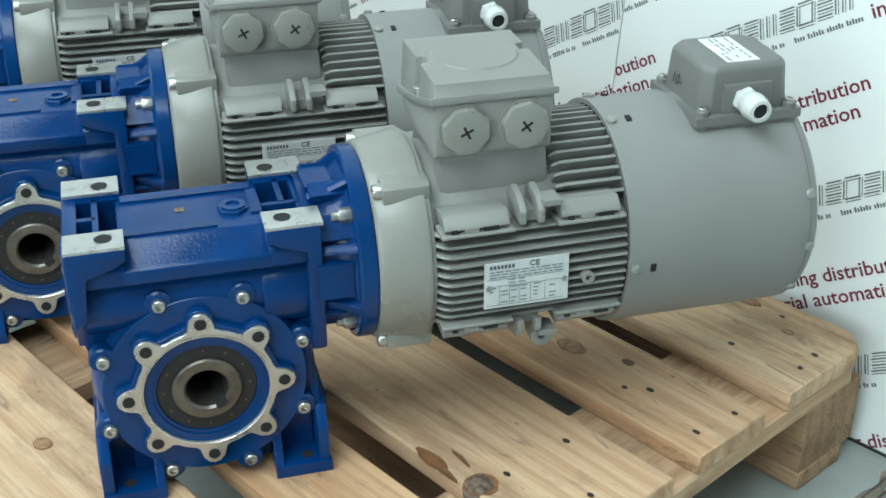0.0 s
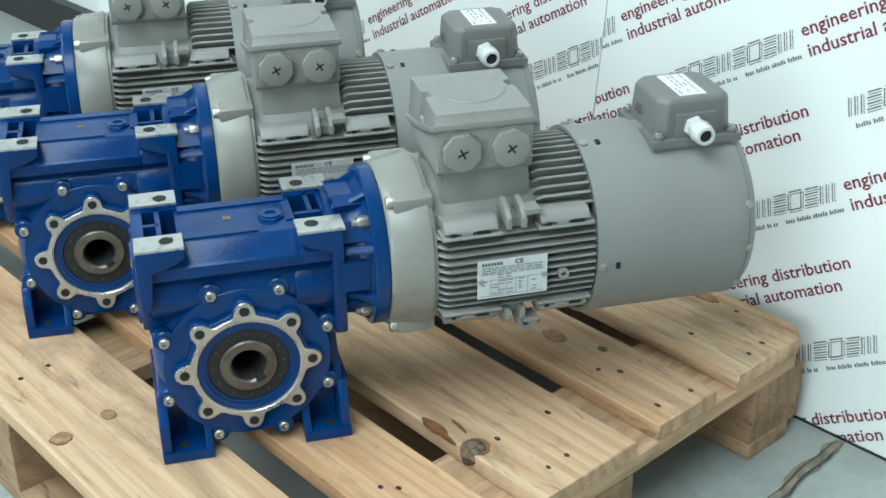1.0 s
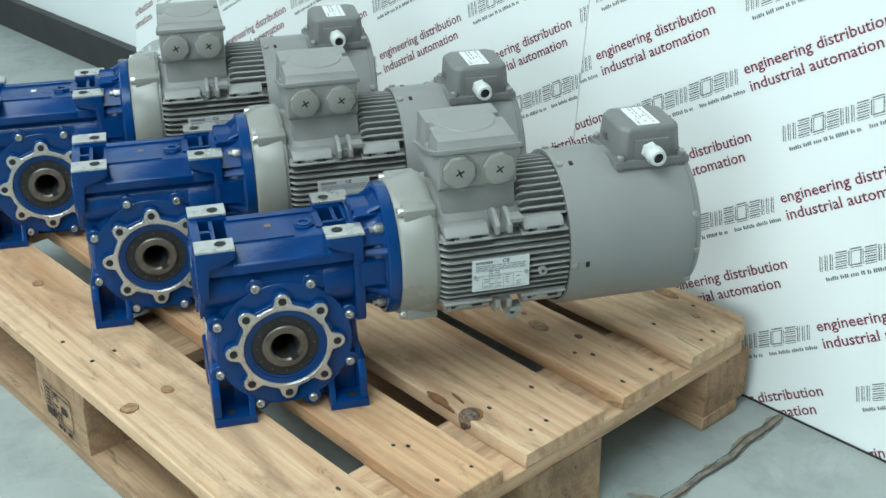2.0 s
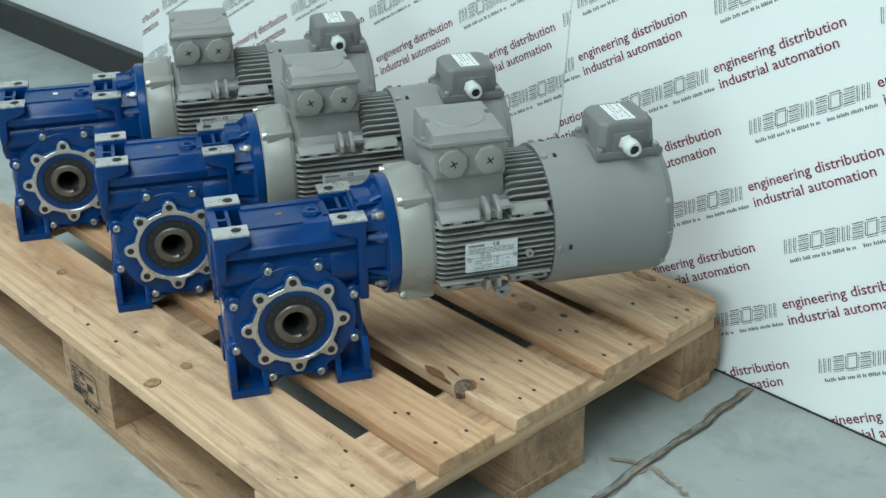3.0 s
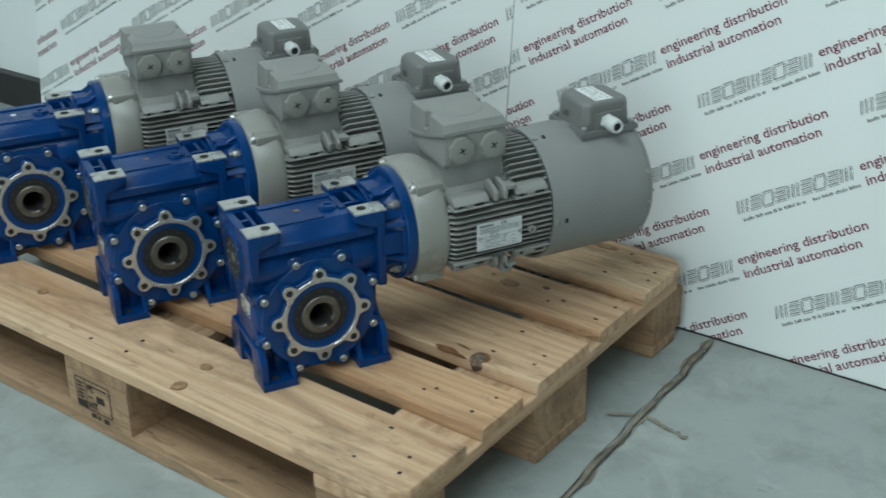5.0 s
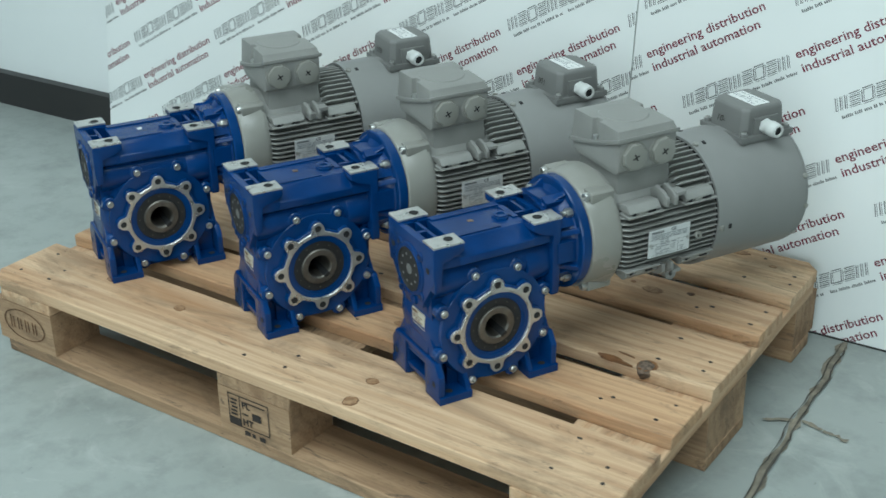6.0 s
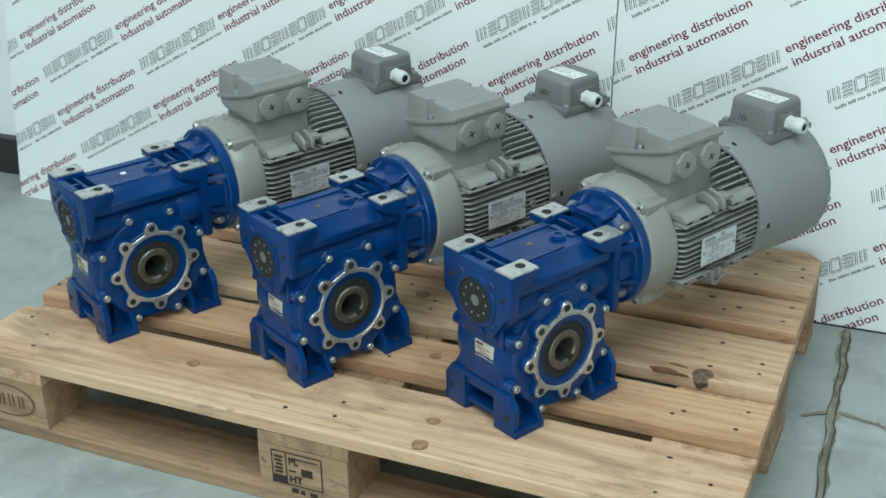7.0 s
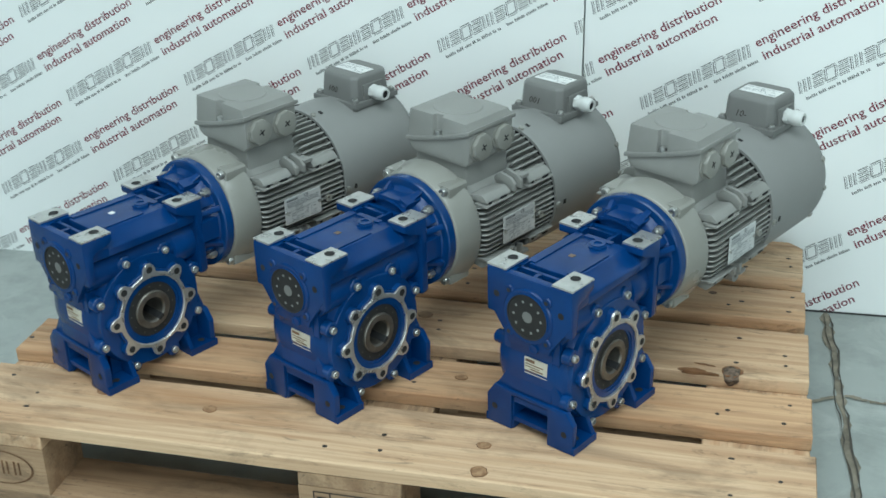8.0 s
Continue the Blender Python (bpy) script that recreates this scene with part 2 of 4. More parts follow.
# walls and ceiling out of view, added to close the hall
wall_with_opening("wall_south", "x", -4.8, 6, 0.9, 4.3, 0.4, 3.0, -5.8, 0.25, "unseen grey hall wall with an assumed wide daylight opening")
wall_with_opening("wall_west", "y", -6, 1.1, -4.2, -0.6, 0.9, 2.9, -4.8, 0.25, "unseen grey hall wall with an assumed window opening")
wall_with_opening("wall_east", "y", -6, 1.1, -1, -1, 1, 1, 5.6, 0.25, "unseen plain grey wall that closes the hall")
bm = bmesh.new()
for x0, x1, y0, y1 in ((-5, -1.20, -6, 1.3), (3.10, 6, -6, 1.3), (-1.20, 3.10, -6, -2.75), (-1.20, 3.10, -0.45, 1.3)):
    add_box(bm, x0, x1, y0, y1, 3.45, 3.6)
structure("ceiling", bm, HALL, "unseen grey hall ceiling with an assumed rooflight opening")

# crack in the floor with its crumbly filling
random.seed(4)


def ribbon(bm, line, width, z, ragged):
    a, b = [], []
    for i, (x, y) in enumerate(line):
        k = 0.25 if i in (0, len(line) - 1) else 1.0
        (px, py), (qx, qy) = line[max(i - 1, 0)], line[min(i + 1, len(line) - 1)]
        d = Vector((qx - px, qy - py)).normalized()
        wa, wb = (width * k * (1 + random.uniform(-ragged, ragged)) for _ in "ab")
        a.append(bm.verts.new((x - d.y * wa, y + d.x * wa, z)))
        b.append(bm.verts.new((x + d.y * wb, y - d.x * wb, z)))
    for i in range(len(line) - 1):
        bm.faces.new((a[i], b[i], b[i + 1], a[i + 1]))


def wander(p, q, n, off):
    return [(p[0] + (q[0] - p[0]) * i / n + random.uniform(-off, off), p[1] + (q[1] - p[1]) * i / n) for i in range(n + 1)]


crack = thing("floor_crack", pose(0, 0, 0), "filled crack with crumbling edges in the concrete floor", "crack")
main = wander((1.252, 0.81), (1.332, -0.9), 75, 0.0026)
bm = bmesh.new()
ribbon(bm, main, 0.0072, 0.0022, 0.75)
ribbon(bm, wander((1.272, 0.53), (1.352, 0.512), 20, 0.003), 0.0034, 0.003, 0.9)
ribbon(bm, wander((1.262, 0.525), (1.215, 0.50), 6, 0.003), 0.003, 0.0034, 0.6)
part("filling", bm, CRACK_FILL, crack)
bm = bmesh.new()
for side, width in ((0.0052, 0.0012), (-0.0056, 0.0008)):   # open joints along both edges of the filling
    ribbon(bm, [(x + side + 0.0016 * math.sin(11 * y + 40 * side) + random.uniform(-0.0012, 0.0012), y) for x, y in main], width, 0.0042, 0.9)
part("gap", bm, CRACK_DARK, crack)

# ---- printed panels that lean on the wall ----
LEAN = 6.5
SLOGAN = []
for words, width in (("engineering distribution", 0.234), ("industrial automation", 0.212)):
    me = text_mesh(words, 0.0262, RED_INK, 1.0, 0.00035)
    xs = [v.co.x for v in me.vertices]
    k = width / (max(xs) - min(xs))
    me.transform(Matrix.Diagonal((k, 0.86, 1.0, 1.0)))
    SLOGAN.append(me)


def logo_shapes():
    """A row of slanted shapes in double outline, the stylised mark of the panel."""
    bm = bmesh.new()
    h, w, lean, s = 0.0218, 0.0186, 0.0062, 0.0011

    def bar(x, y, dx, dy):
        d = Vector((dx, dy)).normalized()
        nx, ny = -d.y * s / 2, d.x * s / 2
        for side, grow in ((-0.0016, 0.0), (0.0016, 0.0007)):   # thin light line and heavier shade line
            ox, oy = -d.y * side, d.x * side
            k = 1 + grow / s
            q = [(x + ox - nx * k, y + oy - ny * k), (x + ox + nx * k, y + oy + ny * k), (x + dx + ox + nx * k, y + dy + oy + ny * k), (x + dx + ox - nx * k, y + dy + oy - ny * k)]
            bm.faces.new([bm.verts.new((*p, 0)) for p in q])
    for i in range(9):   # slanted frames, by turns whole, split in two layers, or as leaning strokes
        x = i * 0.0233
        if i % 4 == 0:
            for k in (0.0, 0.5, 1.0):
                bar(x + k * w * 0.9, 0, lean, h)
        elif i % 2:
            for z0, z1 in ((0.0, 0.40 * h), (0.60 * h, h)):
                a, b = lean * z0 / h, lean * z1 / h
                bar(x + a, z0 + 0.0012, w, 0)
                bar(x + b, z1 - 0.0012, w, 0)
        else:
            bar(x, 0, w, 0)
            bar(x + lean, h, w, 0)
            bar(x, 0.001, lean, h - 0.002)
            bar(x + w, 0.001, lean, h - 0.002)
    me = bpy.data.meshes.new("mark")
    bm.to_mesh(me)
    bm.free()
    me.materials.append(GREY_INK)
    return me


def small_line():
    """The illegible small line under the mark, as plain ticks."""
    bm = bmesh.new()
    random.seed(11)
    x = 0.004
    while x < 0.205:
        for _ in range(random.choice((2, 4, 5, 6))):
            tall = random.choice((0.0042, 0.0042, 0.0056))
            bm.faces.new([bm.verts.new((px, py, 0)) for px, py in ((x, -0.0145), (x + 0.0024, -0.0145), (x + 0.0024, -0.0145 + tall), (x, -0.0145 + tall))])
            x += 0.0034
        x += 0.0028 if not 0.115 < x < 0.13 else 0.012
    me = bpy.data.meshes.new("small_print")
    bm.to_mesh(me)
    bm.free()
    me.materials.append(GREY_INK)
    return me


SMALL = small_line()
MARK = logo_shapes()


def printed_panel(s0, s1, height, first, step_a, step_b, reach, set_back, label):
    base = WALLM @ pose(0, set_back, 0, -LEAN, 0, 0)
    p = thing("printed_panel", base, label, "printed panel", "printed wall panels")
    bm = bmesh.new()
    add_box(bm, s0, s1, 0, 0.012, 0, height, 0.001)
    part("board", bm, PANEL, p)
    if set_back:   # dark strip put in for the shadow gap along the foot
        bm = bmesh.new()
        add_box(bm, s0 + 0.3, s1, -0.0022, -0.0003, 0.0, 0.0030)
        part("edge_strip", bm, SKIRT, p, "thin dark strip drawn as the shadow gap along the foot")
    for i in range(*reach[0]):
        for j in range(*reach[1]):
            s, h = first[0] + i * step_a[0] + j * step_b[0], first[1] + i * step_a[1] + j * step_b[1]
            if s < s0 - 0.42 or s > s1 or h < -0.26 or h > height:
                continue
            ca, sa = math.cos(radians(29.6)), math.sin(radians(29.6))
            for me, du, dw, name in ((MARK, 0, 0, "mark"), (SMALL, 0, 0, "small_print"), (SLOGAN[0], 0.221, 0.010, "slogan"), (SLOGAN[1], 0.223, -0.0155, "slogan")):
                x, z = s + du * ca - dw * sa, h + du * sa + dw * ca
                m = pose(x, -0.0004, z) @ pose(0, 0, 0, 90, 0, 0) @ pose(0, 0, 0, 0, 0, 29.6)
                bm = bmesh.new()
                bm.from_mesh(me)
                bm.transform(m)
                for co, no in (((s0, 0, 0), (-1, 0, 0)), ((s1, 0, 0), (1, 0, 0)), ((0, 0, 0.001), (0, 0, -1)), ((0, 0, height), (0, 0, 1))):
                    bmesh.ops.bisect_plane(bm, geom=bm.verts[:] + bm.edges[:] + bm.faces[:], plane_co=co, plane_no=no, clear_outer=True)
                if bm.faces:
                    out = bpy.data.meshes.new(name)
                    bm.to_mesh(out)
                    out.materials.append(me.materials[0])
                    ob = part(name, out, None, p)
                    if name in ("mark", "small_print"):
                        tagged(ob, kind="stuff")
                bm.free()
    return p


printed_panel(-0.548, 0.7925, 0.86, (-0.4514, 0.2805), (0.247, 0.0415), (0.0830, -0.1600), ((-3, 7), (-3, 3)), 0.0,
              "white panel printed with dark red slogans, leaning on the wall")
printed_panel(0.7955, 2.6, 0.86, (0.9045, 0.3600), (0.2680, 0.0405), (0.0925, -0.1655), ((-3, 8), (-3, 5)), -0.002,
              "white panel printed with dark red slogans, joined beside another")

# ---- the pallet ----
pallet = thing("wooden_pallet", pose(0.6, 0, 0, 0, 0, -0.6) @ pose(-0.6, 0, 0), "worn pine transport pallet standing on the concrete floor", "pallet")
ROWS_Y = ((0.0, 0.145), (0.188, 0.100), (0.3285, 0.145), (0.514, 0.100), (0.657, 0.145))


def plank(length, width, thick, seed, cut=0.0, bevel=0.0016):
    """A sawn plank along x from its corner, with slightly uneven faces; cut: corners cut off at both ends."""
    rnd = random.Random(seed)
    bm = bmesh.new()
    n = 10
    edge = [(length * i / n, rnd.uniform(-0.0012, 0.0012)) for i in range(n + 1)]
    back = [(length * i / n, width + rnd.uniform(-0.0012, 0.0012)) for i in range(n + 1)]
    if cut in (1, 3):   # front corners
        edge[0], edge[-1] = (0.022, 0.0), (length - 0.022, 0.0)
        edge = [(0.0, 0.022)] + edge + [(length, 0.022)]
    if cut in (2, 3):   # back corners
        back[0], back[-1] = (0.022, width), (length - 0.022, width)
        back = [(0.0, width - 0.022)] + back + [(length, width - 0.022)]
    add_prism(bm, edge + back[::-1], "z", 0, thick, bevel, segments=1)
    return bm


def knot(board, x, y, rx, ry, z, material, heart=None, seed=1):
    rnd = random.Random(seed)
    bm = bmesh.new()
    pts = [(x + rx * math.cos(a) * rnd.uniform(0.9, 1.1), y + ry * math.sin(a) * rnd.uniform(0.9, 1.1)) for a in [2 * math.pi * i / 18 for i in range(18)]]
    add_prism(bm, pts, "z", z - 0.004, z + 0.0005)
    k = part("knot", bm, material, board)
    if heart:
        bm = bmesh.new()
        add_prism(bm, [(x + (px - x) * 0.88, y + (py - y) * 0.88) for px, py in pts], "z", z - 0.003, z + 0.0009)
        part("knot", bm, heart, board)
    return k


boards = []
for i, (y, w) in enumerate(ROWS_Y):
    ob = part("top_board", plank(1.203 - 0.022 * y, w, 0.022, 20 + i, {0: 1, 4: 2}.get(i, 0)), (PINE, PINE_WARM, PINE, PINE, PINE)[i], pallet)
    ob.location = (0, y, 0.122)
    boards.append(ob)
for i, x in enumerate((0.0, 0.5275, 1.055)):
    ob = part("cross_board", plank(0.8, 0.145, 0.022, 30 + i, 1 if i == 2 else 2 if i == 0 else 0), PINE_DARK if i == 1 else PINE, pallet)
    ob.matrix_local = pose(x + 0.145 + 0.001 * (i - 1), 0.001, 0.1, 0, 0, 91.1 if i == 2 else 90)
blocks = {}
for i, x in enumerate((0.0, 0.5275, 1.055)):
    for j, (y, w) in enumerate(((0.0, 0.1), (0.3285, 0.145), (0.7, 0.1))):
        bm = bmesh.new()
        add_box(bm, 0.001, 0.144, 0.001, w - 0.001, 0, 0.078, 0.002)
        ob = part("block", bm, PINE_DARK, pallet)
        ob.location = (x - (0.019 * y if i == 2 else 0), y, 0.022)
        blocks[i, j] = ob
for j, (y, w) in enumerate(((0.0, 0.1), (0.3285, 0.145), (0.7, 0.1))):
    ob = part("bottom_board", plank(1.2 - 0.018 * y, w, 0.022, 40 + j, 1 if j == 0 else 2 if j == 2 else 0), PINE_DARK, pallet)
    ob.location = (0, y, 0)

# nail heads, sunk in short dark dimples
random.seed(8)
bm = bmesh.new()
add_prism(bm, ngon(0.0037, 9), "z", -0.001, 0.0004)
NAIL_ME = mesh_of("nail", bm, NAIL, False)
for i, (y, w) in enumerate(ROWS_Y):
    for x in (0.0725, 0.6, 1.1275):
        spots = ((-0.036, 0.25), (0.036, 0.3), (-0.034, 0.80), (0.032, 0.52)) if w > 0.12 else ((-0.060, 0.35), (-0.040, 0.47), (0.040, 0.77), (0.038, 0.27))
        for dx, f in spots:
            n = part("nail", NAIL_ME, None, boards[i])
            n.matrix_local = pose(x + dx + random.uniform(-0.006, 0.006), w * f + random.uniform(-0.004, 0.004), 0.022) @ Matrix.Diagonal((random.uniform(0.8, 1.3), random.uniform(0.6, 0.9), 1, 1))

# knots where the boards show them
knot(boards[0], 0.769, 0.080, 0.0105, 0.0085, 0.022, KNOT, KNOT_PALE, 1)
knot(boards[0], 0.775, 0.020, 0.0115, 0.0125, 0.022, KNOT, KNOT_PALE, 2)
knot(boards[0], 0.368, 0.088, 0.0105, 0.0085, 0.022, KNOT, KNOT_PALE, 3)
knot(boards[0], 0.200, 0.100, 0.014, 0.008, 0.022, KNOT, KNOT_PALE, 4)
knot(boards[3], 0.985, 0.050, 0.018, 0.011, 0.022, KNOT_PALE, KNOT_PALE, 5)
knot(boards[4], 1.045, 0.118, 0.024, 0.009, 0.022, KNOT, KNOT_PALE, 6)
knot(boards[3], 1.045, 0.070, 0.007, 0.005, 0.022, KNOT, None, 7)
knot(boards[2], 0.60, 0.090, 0.013, 0.010, 0.022, KNOT, KNOT_PALE, 8)
knot(boards[1], 0.70, 0.055, 0.010, 0.007, 0.022, KNOT, KNOT_PALE, 9)
knot(boards[3], 0.945, 0.060, 0.0050, 0.0040, 0.022, KNOT, None, 13)
knot(boards[4], 1.120, 0.095, 0.0075, 0.0045, 0.022, KNOT, KNOT_PALE, 14)
# not a knot: flat dark oval painted for the hole beside the barky one
knot(boards[2], 1.028, 0.004, 0.0200, 0.0060, 0.022, KNOT, None, 15)
# the large barky knot on the edge of the middle board, with a torn splinter beside it
bm = bmesh.new()
v = bmesh.ops.create_icosphere(bm, subdivisions=3, radius=1.0)["verts"]
for q in v:
    f = 1 + 0.22 * noise.noise(q.co * 2.7) + 0.10 * noise.noise(q.co * 7.0)
    q.co = Vector((1.086 + q.co.x * 0.0160 * f, 0.0090 + q.co.y * 0.0150 * f, 0.0150 + q.co.z * 0.0135 * f))
barky = part("knot", bm, BARK, boards[2], "large grey barky knot on the board's edge")
knot(boards[2], 1.086, 0.0115, 0.0165, 0.0150, 0.022, KNOT, None, 12)
bm = bmesh.new()
pts = [(1.036, 0.0010), (1.044, -0.0016), (1.058, -0.0018), (1.068, -0.0012), (1.056, 0.0022), (1.046, 0.0028)]
add_prism(bm, pts, "z", 0.0185, 0.0226)
part("splinter_hollow", bm, KNOT, boards[2], "torn dark splinter along the board's edge")
bm = bmesh.new()
add_prism(bm, [(1.030, 0.026), (1.036, 0.0225), (1.062, 0.019), (1.060, 0.022), (1.044, 0.0262)], "z", 0.02, 0.0226)
part("split", bm, KNOT, boards[2])


def flat_shape(bm, x0, x1, z0, z1):
    bm.faces.new([bm.verts.new(p) for p in ((x0, 0, z0), (x1, 0, z0), (x1, 0, z1), (x0, 0, z1))])


# branded oval on the corner block
bm = bmesh.new()
outer, inner = ngon(1, 40), ngon(0.93, 40)
for i in range(40):
    j = (i + 1) % 40
    bm.faces.new([bm.verts.new((0.072 + 0.053 * a, 0, 0.041 + 0.029 * b)) for a, b in (outer[i], outer[j], inner[j], inner[i])])
for k in range(4):
    x = 0.036 + k * 0.0190
    flat_shape(bm, x, x + 0.0032, 0.029, 0.053)
    flat_shape(bm, x + 0.0075, x + 0.0107, 0.030, 0.052)
ob = part("brand_mark", bm, BURN, blocks[0, 0], "branded oval mark", False)
ob.location = (0, -0.0006, 0)
# treatment stamp on the middle block
bm = bmesh.new()
for a in ((0.030, 0.112, 0.0700, 0.0720), (0.030, 0.112, 0.0160, 0.0180), (0.030, 0.032, 0.016, 0.072), (0.110, 0.112, 0.016, 0.072), (0.053, 0.055, 0.016, 0.072),
          (0.064, 0.105, 0.0620, 0.0640), (0.078, 0.096, 0.036, 0.049), (0.058, 0.070, 0.040, 0.043), (0.031, 0.053, 0.017, 0.030), (0.035, 0.048, 0.034, 0.0375),
          (0.035, 0.048, 0.0405, 0.044), (0.037, 0.049, 0.047, 0.0505), (0.035, 0.047, 0.0535, 0.057), (0.035, 0.049, 0.060, 0.0635), (0.060, 0.072, 0.004, 0.012), (0.075, 0.082, 0.004, 0.011), (0.090, 0.102, 0.003, 0.011)):
    flat_shape(bm, *a)
ob = part("stamp", bm, INK, blocks[1, 0], "black printed treatment stamp", False)
ob.location = (-0.008, -0.0006, 0)
for body, x, z in (("PL", 0.050, 0.052), ("HT", 0.050, 0.022)):
    ob = part("stamp", text_mesh(body, 0.016, INK, 1.0, 0.0006), None, blocks[1, 0])
    ob.matrix_local = pose(x, -0.0006, z, 90, 0, 0)


# ---- the geared motors ----
AX = 0.190     # height of the motor's axis over the pallet
WC, WZ = -0.004, 0.1015   # centre of the worm wheel along the axis, and its height


def screw(parent, name, place, axis, r=0.0056, h=0.0052, material=None):
    """A socket-head screw; it points along +x, -y, +y or +z."""
    bm = bmesh.new()
    k = 0.55 * r
    add_lathe(bm, [(-0.002, 0), (-0.002, r), (h * 0.8, r), (h, r * 0.84), (h, k), (h * 0.35, k), (h * 0.35, 0)], "z", (0, 0, 0), 14)
    turn = {"x": pose(0, 0, 0, 0, 90, 0), "-y": pose(0, 0, 0, 90, 0, 0), "y": pose(0, 0, 0, -90, 0, 0), "z": pose(0, 0, 0), "up": pose(0, 0, 0, 0, 40, 0)}[axis]
    ob = part(name, bm, material or ZINC, parent)
    ob.matrix_local = Matrix.Translation(place) @ turn
    return ob


def ring_shape(bm, r0, r1, x0, x1, ears=0, ear_r=0.0, ear_at=0.0, hole=0.0, n=96):
    """A flat ring about the wheel's axis with round ears on its rim."""
    def rim(a):
        best = r1
        for i in range(ears):
            d = (a - math.pi / 2 - 2 * math.pi * i / ears + math.pi) % (2 * math.pi) - math.pi
            if abs(d) < 0.5:
                c, s = ear_at * math.cos(d), ear_at * math.sin(d)
                if abs(s) < ear_r:
                    best = max(best, c + math.sqrt(ear_r ** 2 - s ** 2))
                else:   # a soft fillet beside each ear
                    t = max(0.0, 1 - (abs(s) - ear_r) / (ear_r * 0.8))
                    best = max(best, r1 + (ear_at - r1) * 0.55 * t * t)
        return best
    loops = []
    for r_of, x in ((lambda a: r0, x0), (rim, x0), (rim, x1 - 0.0006), (lambda a: rim(a) - 0.0006, x1), (lambda a: r0, x1)):
        loops.append([bm.verts.new((x, WC + r_of(2 * math.pi * i / n) * math.cos(2 * math.pi * i / n), WZ + r_of(2 * math.pi * i / n) * math.sin(2 * math.pi * i / n))) for i in range(n)])
    for p, q in zip(loops, loops[1:] + loops[:1]):
        for i in range(n):
            bm.faces.new((p[i], q[i], q[(i + 1) % n], p[(i + 1) % n]))


def gearbox(unit, sticker):
    """The blue worm gear: x is the output side, y runs to the motor."""
    bm = bmesh.new()
    # rounded worm casing, wider at the motor end, over the body
    def bulge(w, h, zc, n=14):
        side = [(w * math.cos(radians(a)), zc + h * math.sin(radians(a))) for a in [-90 + 180 * k / n for k in range(n + 1)]]
        return side + [(-x, z) for x, z in side[::-1]][1:-1]
    add_prism(bm, bulge(0.0595, 0.038, 0.181), "y", -0.094, 0.092)
    add_prism(bm, bulge(0.0635, 0.044, 0.174), "y", 0.050, 0.089, 0.003)
    add_box(bm, -0.045, 0.045, -0.096, 0.093, 0.126, 0.214, 0.004)
    housing = part("housing", bm, BLUE, unit)
    bm = bmesh.new()
    ridge = [(0.052, 0.200), (0.0635, 0.2085), (0.0640, 0.2195), (0.060, 0.2230), (0.047, 0.2310), (0.041, 0.2385)]
    add_prism(bm, ridge + [(-x, z) for x, z in ridge[::-1]], "y", -0.0600, 0.0600, 0.0016)
    part("roof", bm, BLUE, housing)
    for sx in (-1, 1):   # shoulders run on to the pads
        for y0, y1 in ((-0.094, -0.058), (0.058, 0.090)):
            bm = bmesh.new()
            add_prism(bm, [(sx * 0.037, 0.200), (sx * 0.052, 0.200), (sx * 0.0630, 0.2085), (sx * 0.0635, 0.2215), (sx * 0.060, 0.2260), (sx * 0.037, 0.2340)], "y", y0, y1, 0.0012)
            part("shoulder", bm, BLUE, housing)
    for x0, x1, y0, y1 in ((0.0255, 0.0385, -0.056, 0.020), (-0.0385, -0.0255, -0.056, 0.054), (-0.022, 0.022, 0.050, 0.0585)):
        bm = bmesh.new()
        add_box(bm, x0, x1, y0, y1, 0.2375, 0.2404, 0.0014)
        part("ridge", bm, BLUE, housing)
    # end plates: flared feet, slim waist, square shoulders
    foot = [(0.034, 0.0), (0.0715, 0.0), (0.0725, 0.044)]
    arch = [(-0.030, 0.0), (-0.030, 0.055), (0.030, 0.055), (0.030, 0.0)]
    front_block = [(0.033, 0.139), (0.036, 0.148), (0.052, 0.170), (0.0685, 0.192), (0.0685, 0.2420)]
    motor_block = [(0.050, 0.124), (0.066, 0.124), (0.0685, 0.130), (0.0685, 0.2400)]
    low = foot + [(0.0625, 0.0585), (0.0600, 0.0625)]
    web = [(0.0605, 0.0560), (0.0600, 0.0600), (0.0420, 0.0890), (0.0360, 0.1020), (0.0345, 0.1260)]
    for y0, y1, plates in ((-0.1015, -0.0915, ((front_block, -0.1040, -0.0915, []), (low, -0.1015, -0.0905, arch), (web, -0.0965, -0.0880, []))),
                           (0.0880, 0.1010, ((motor_block, 0.0880, 0.1010, []), ([(0.0495, 0.060), (0.0495, 0.150)], 0.080, 0.0895, []), (low, 0.0870, 0.0970, arch), (web, 0.0850, 0.0930, [])))):
        for shape, a, b, gap in plates:
            bm = bmesh.new()
            add_prism(bm, shape + [(-p, q) for p, q in shape[::-1]] + gap, "y", a, b, 0.0026)
            part("end_plate", bm, BLUE, housing)
        for z0, z1 in ((0.014, 0.021), (0.044, 0.052)):
            bm = bmesh.new()
            add_box(bm, -0.034, 0.034, y0 + 0.004, y1 + (0.022 if y0 < 0 else 0.001), z0, z1, 0.002)
            part("rib", bm, BLUE, housing)
    bm = bmesh.new()   # hollowed waist of the front
    add_prism(bm, [(-0.080, 0.060), (-0.0990, 0.064), (-0.0968, 0.082), (-0.0962, 0.093), (-0.0962, 0.124), (-0.0980, 0.135), (-0.1015, 0.146), (-0.080, 0.150)], "x", -0.0350, 0.0350, 0.003)
    part("waist", bm, BLUE, housing)
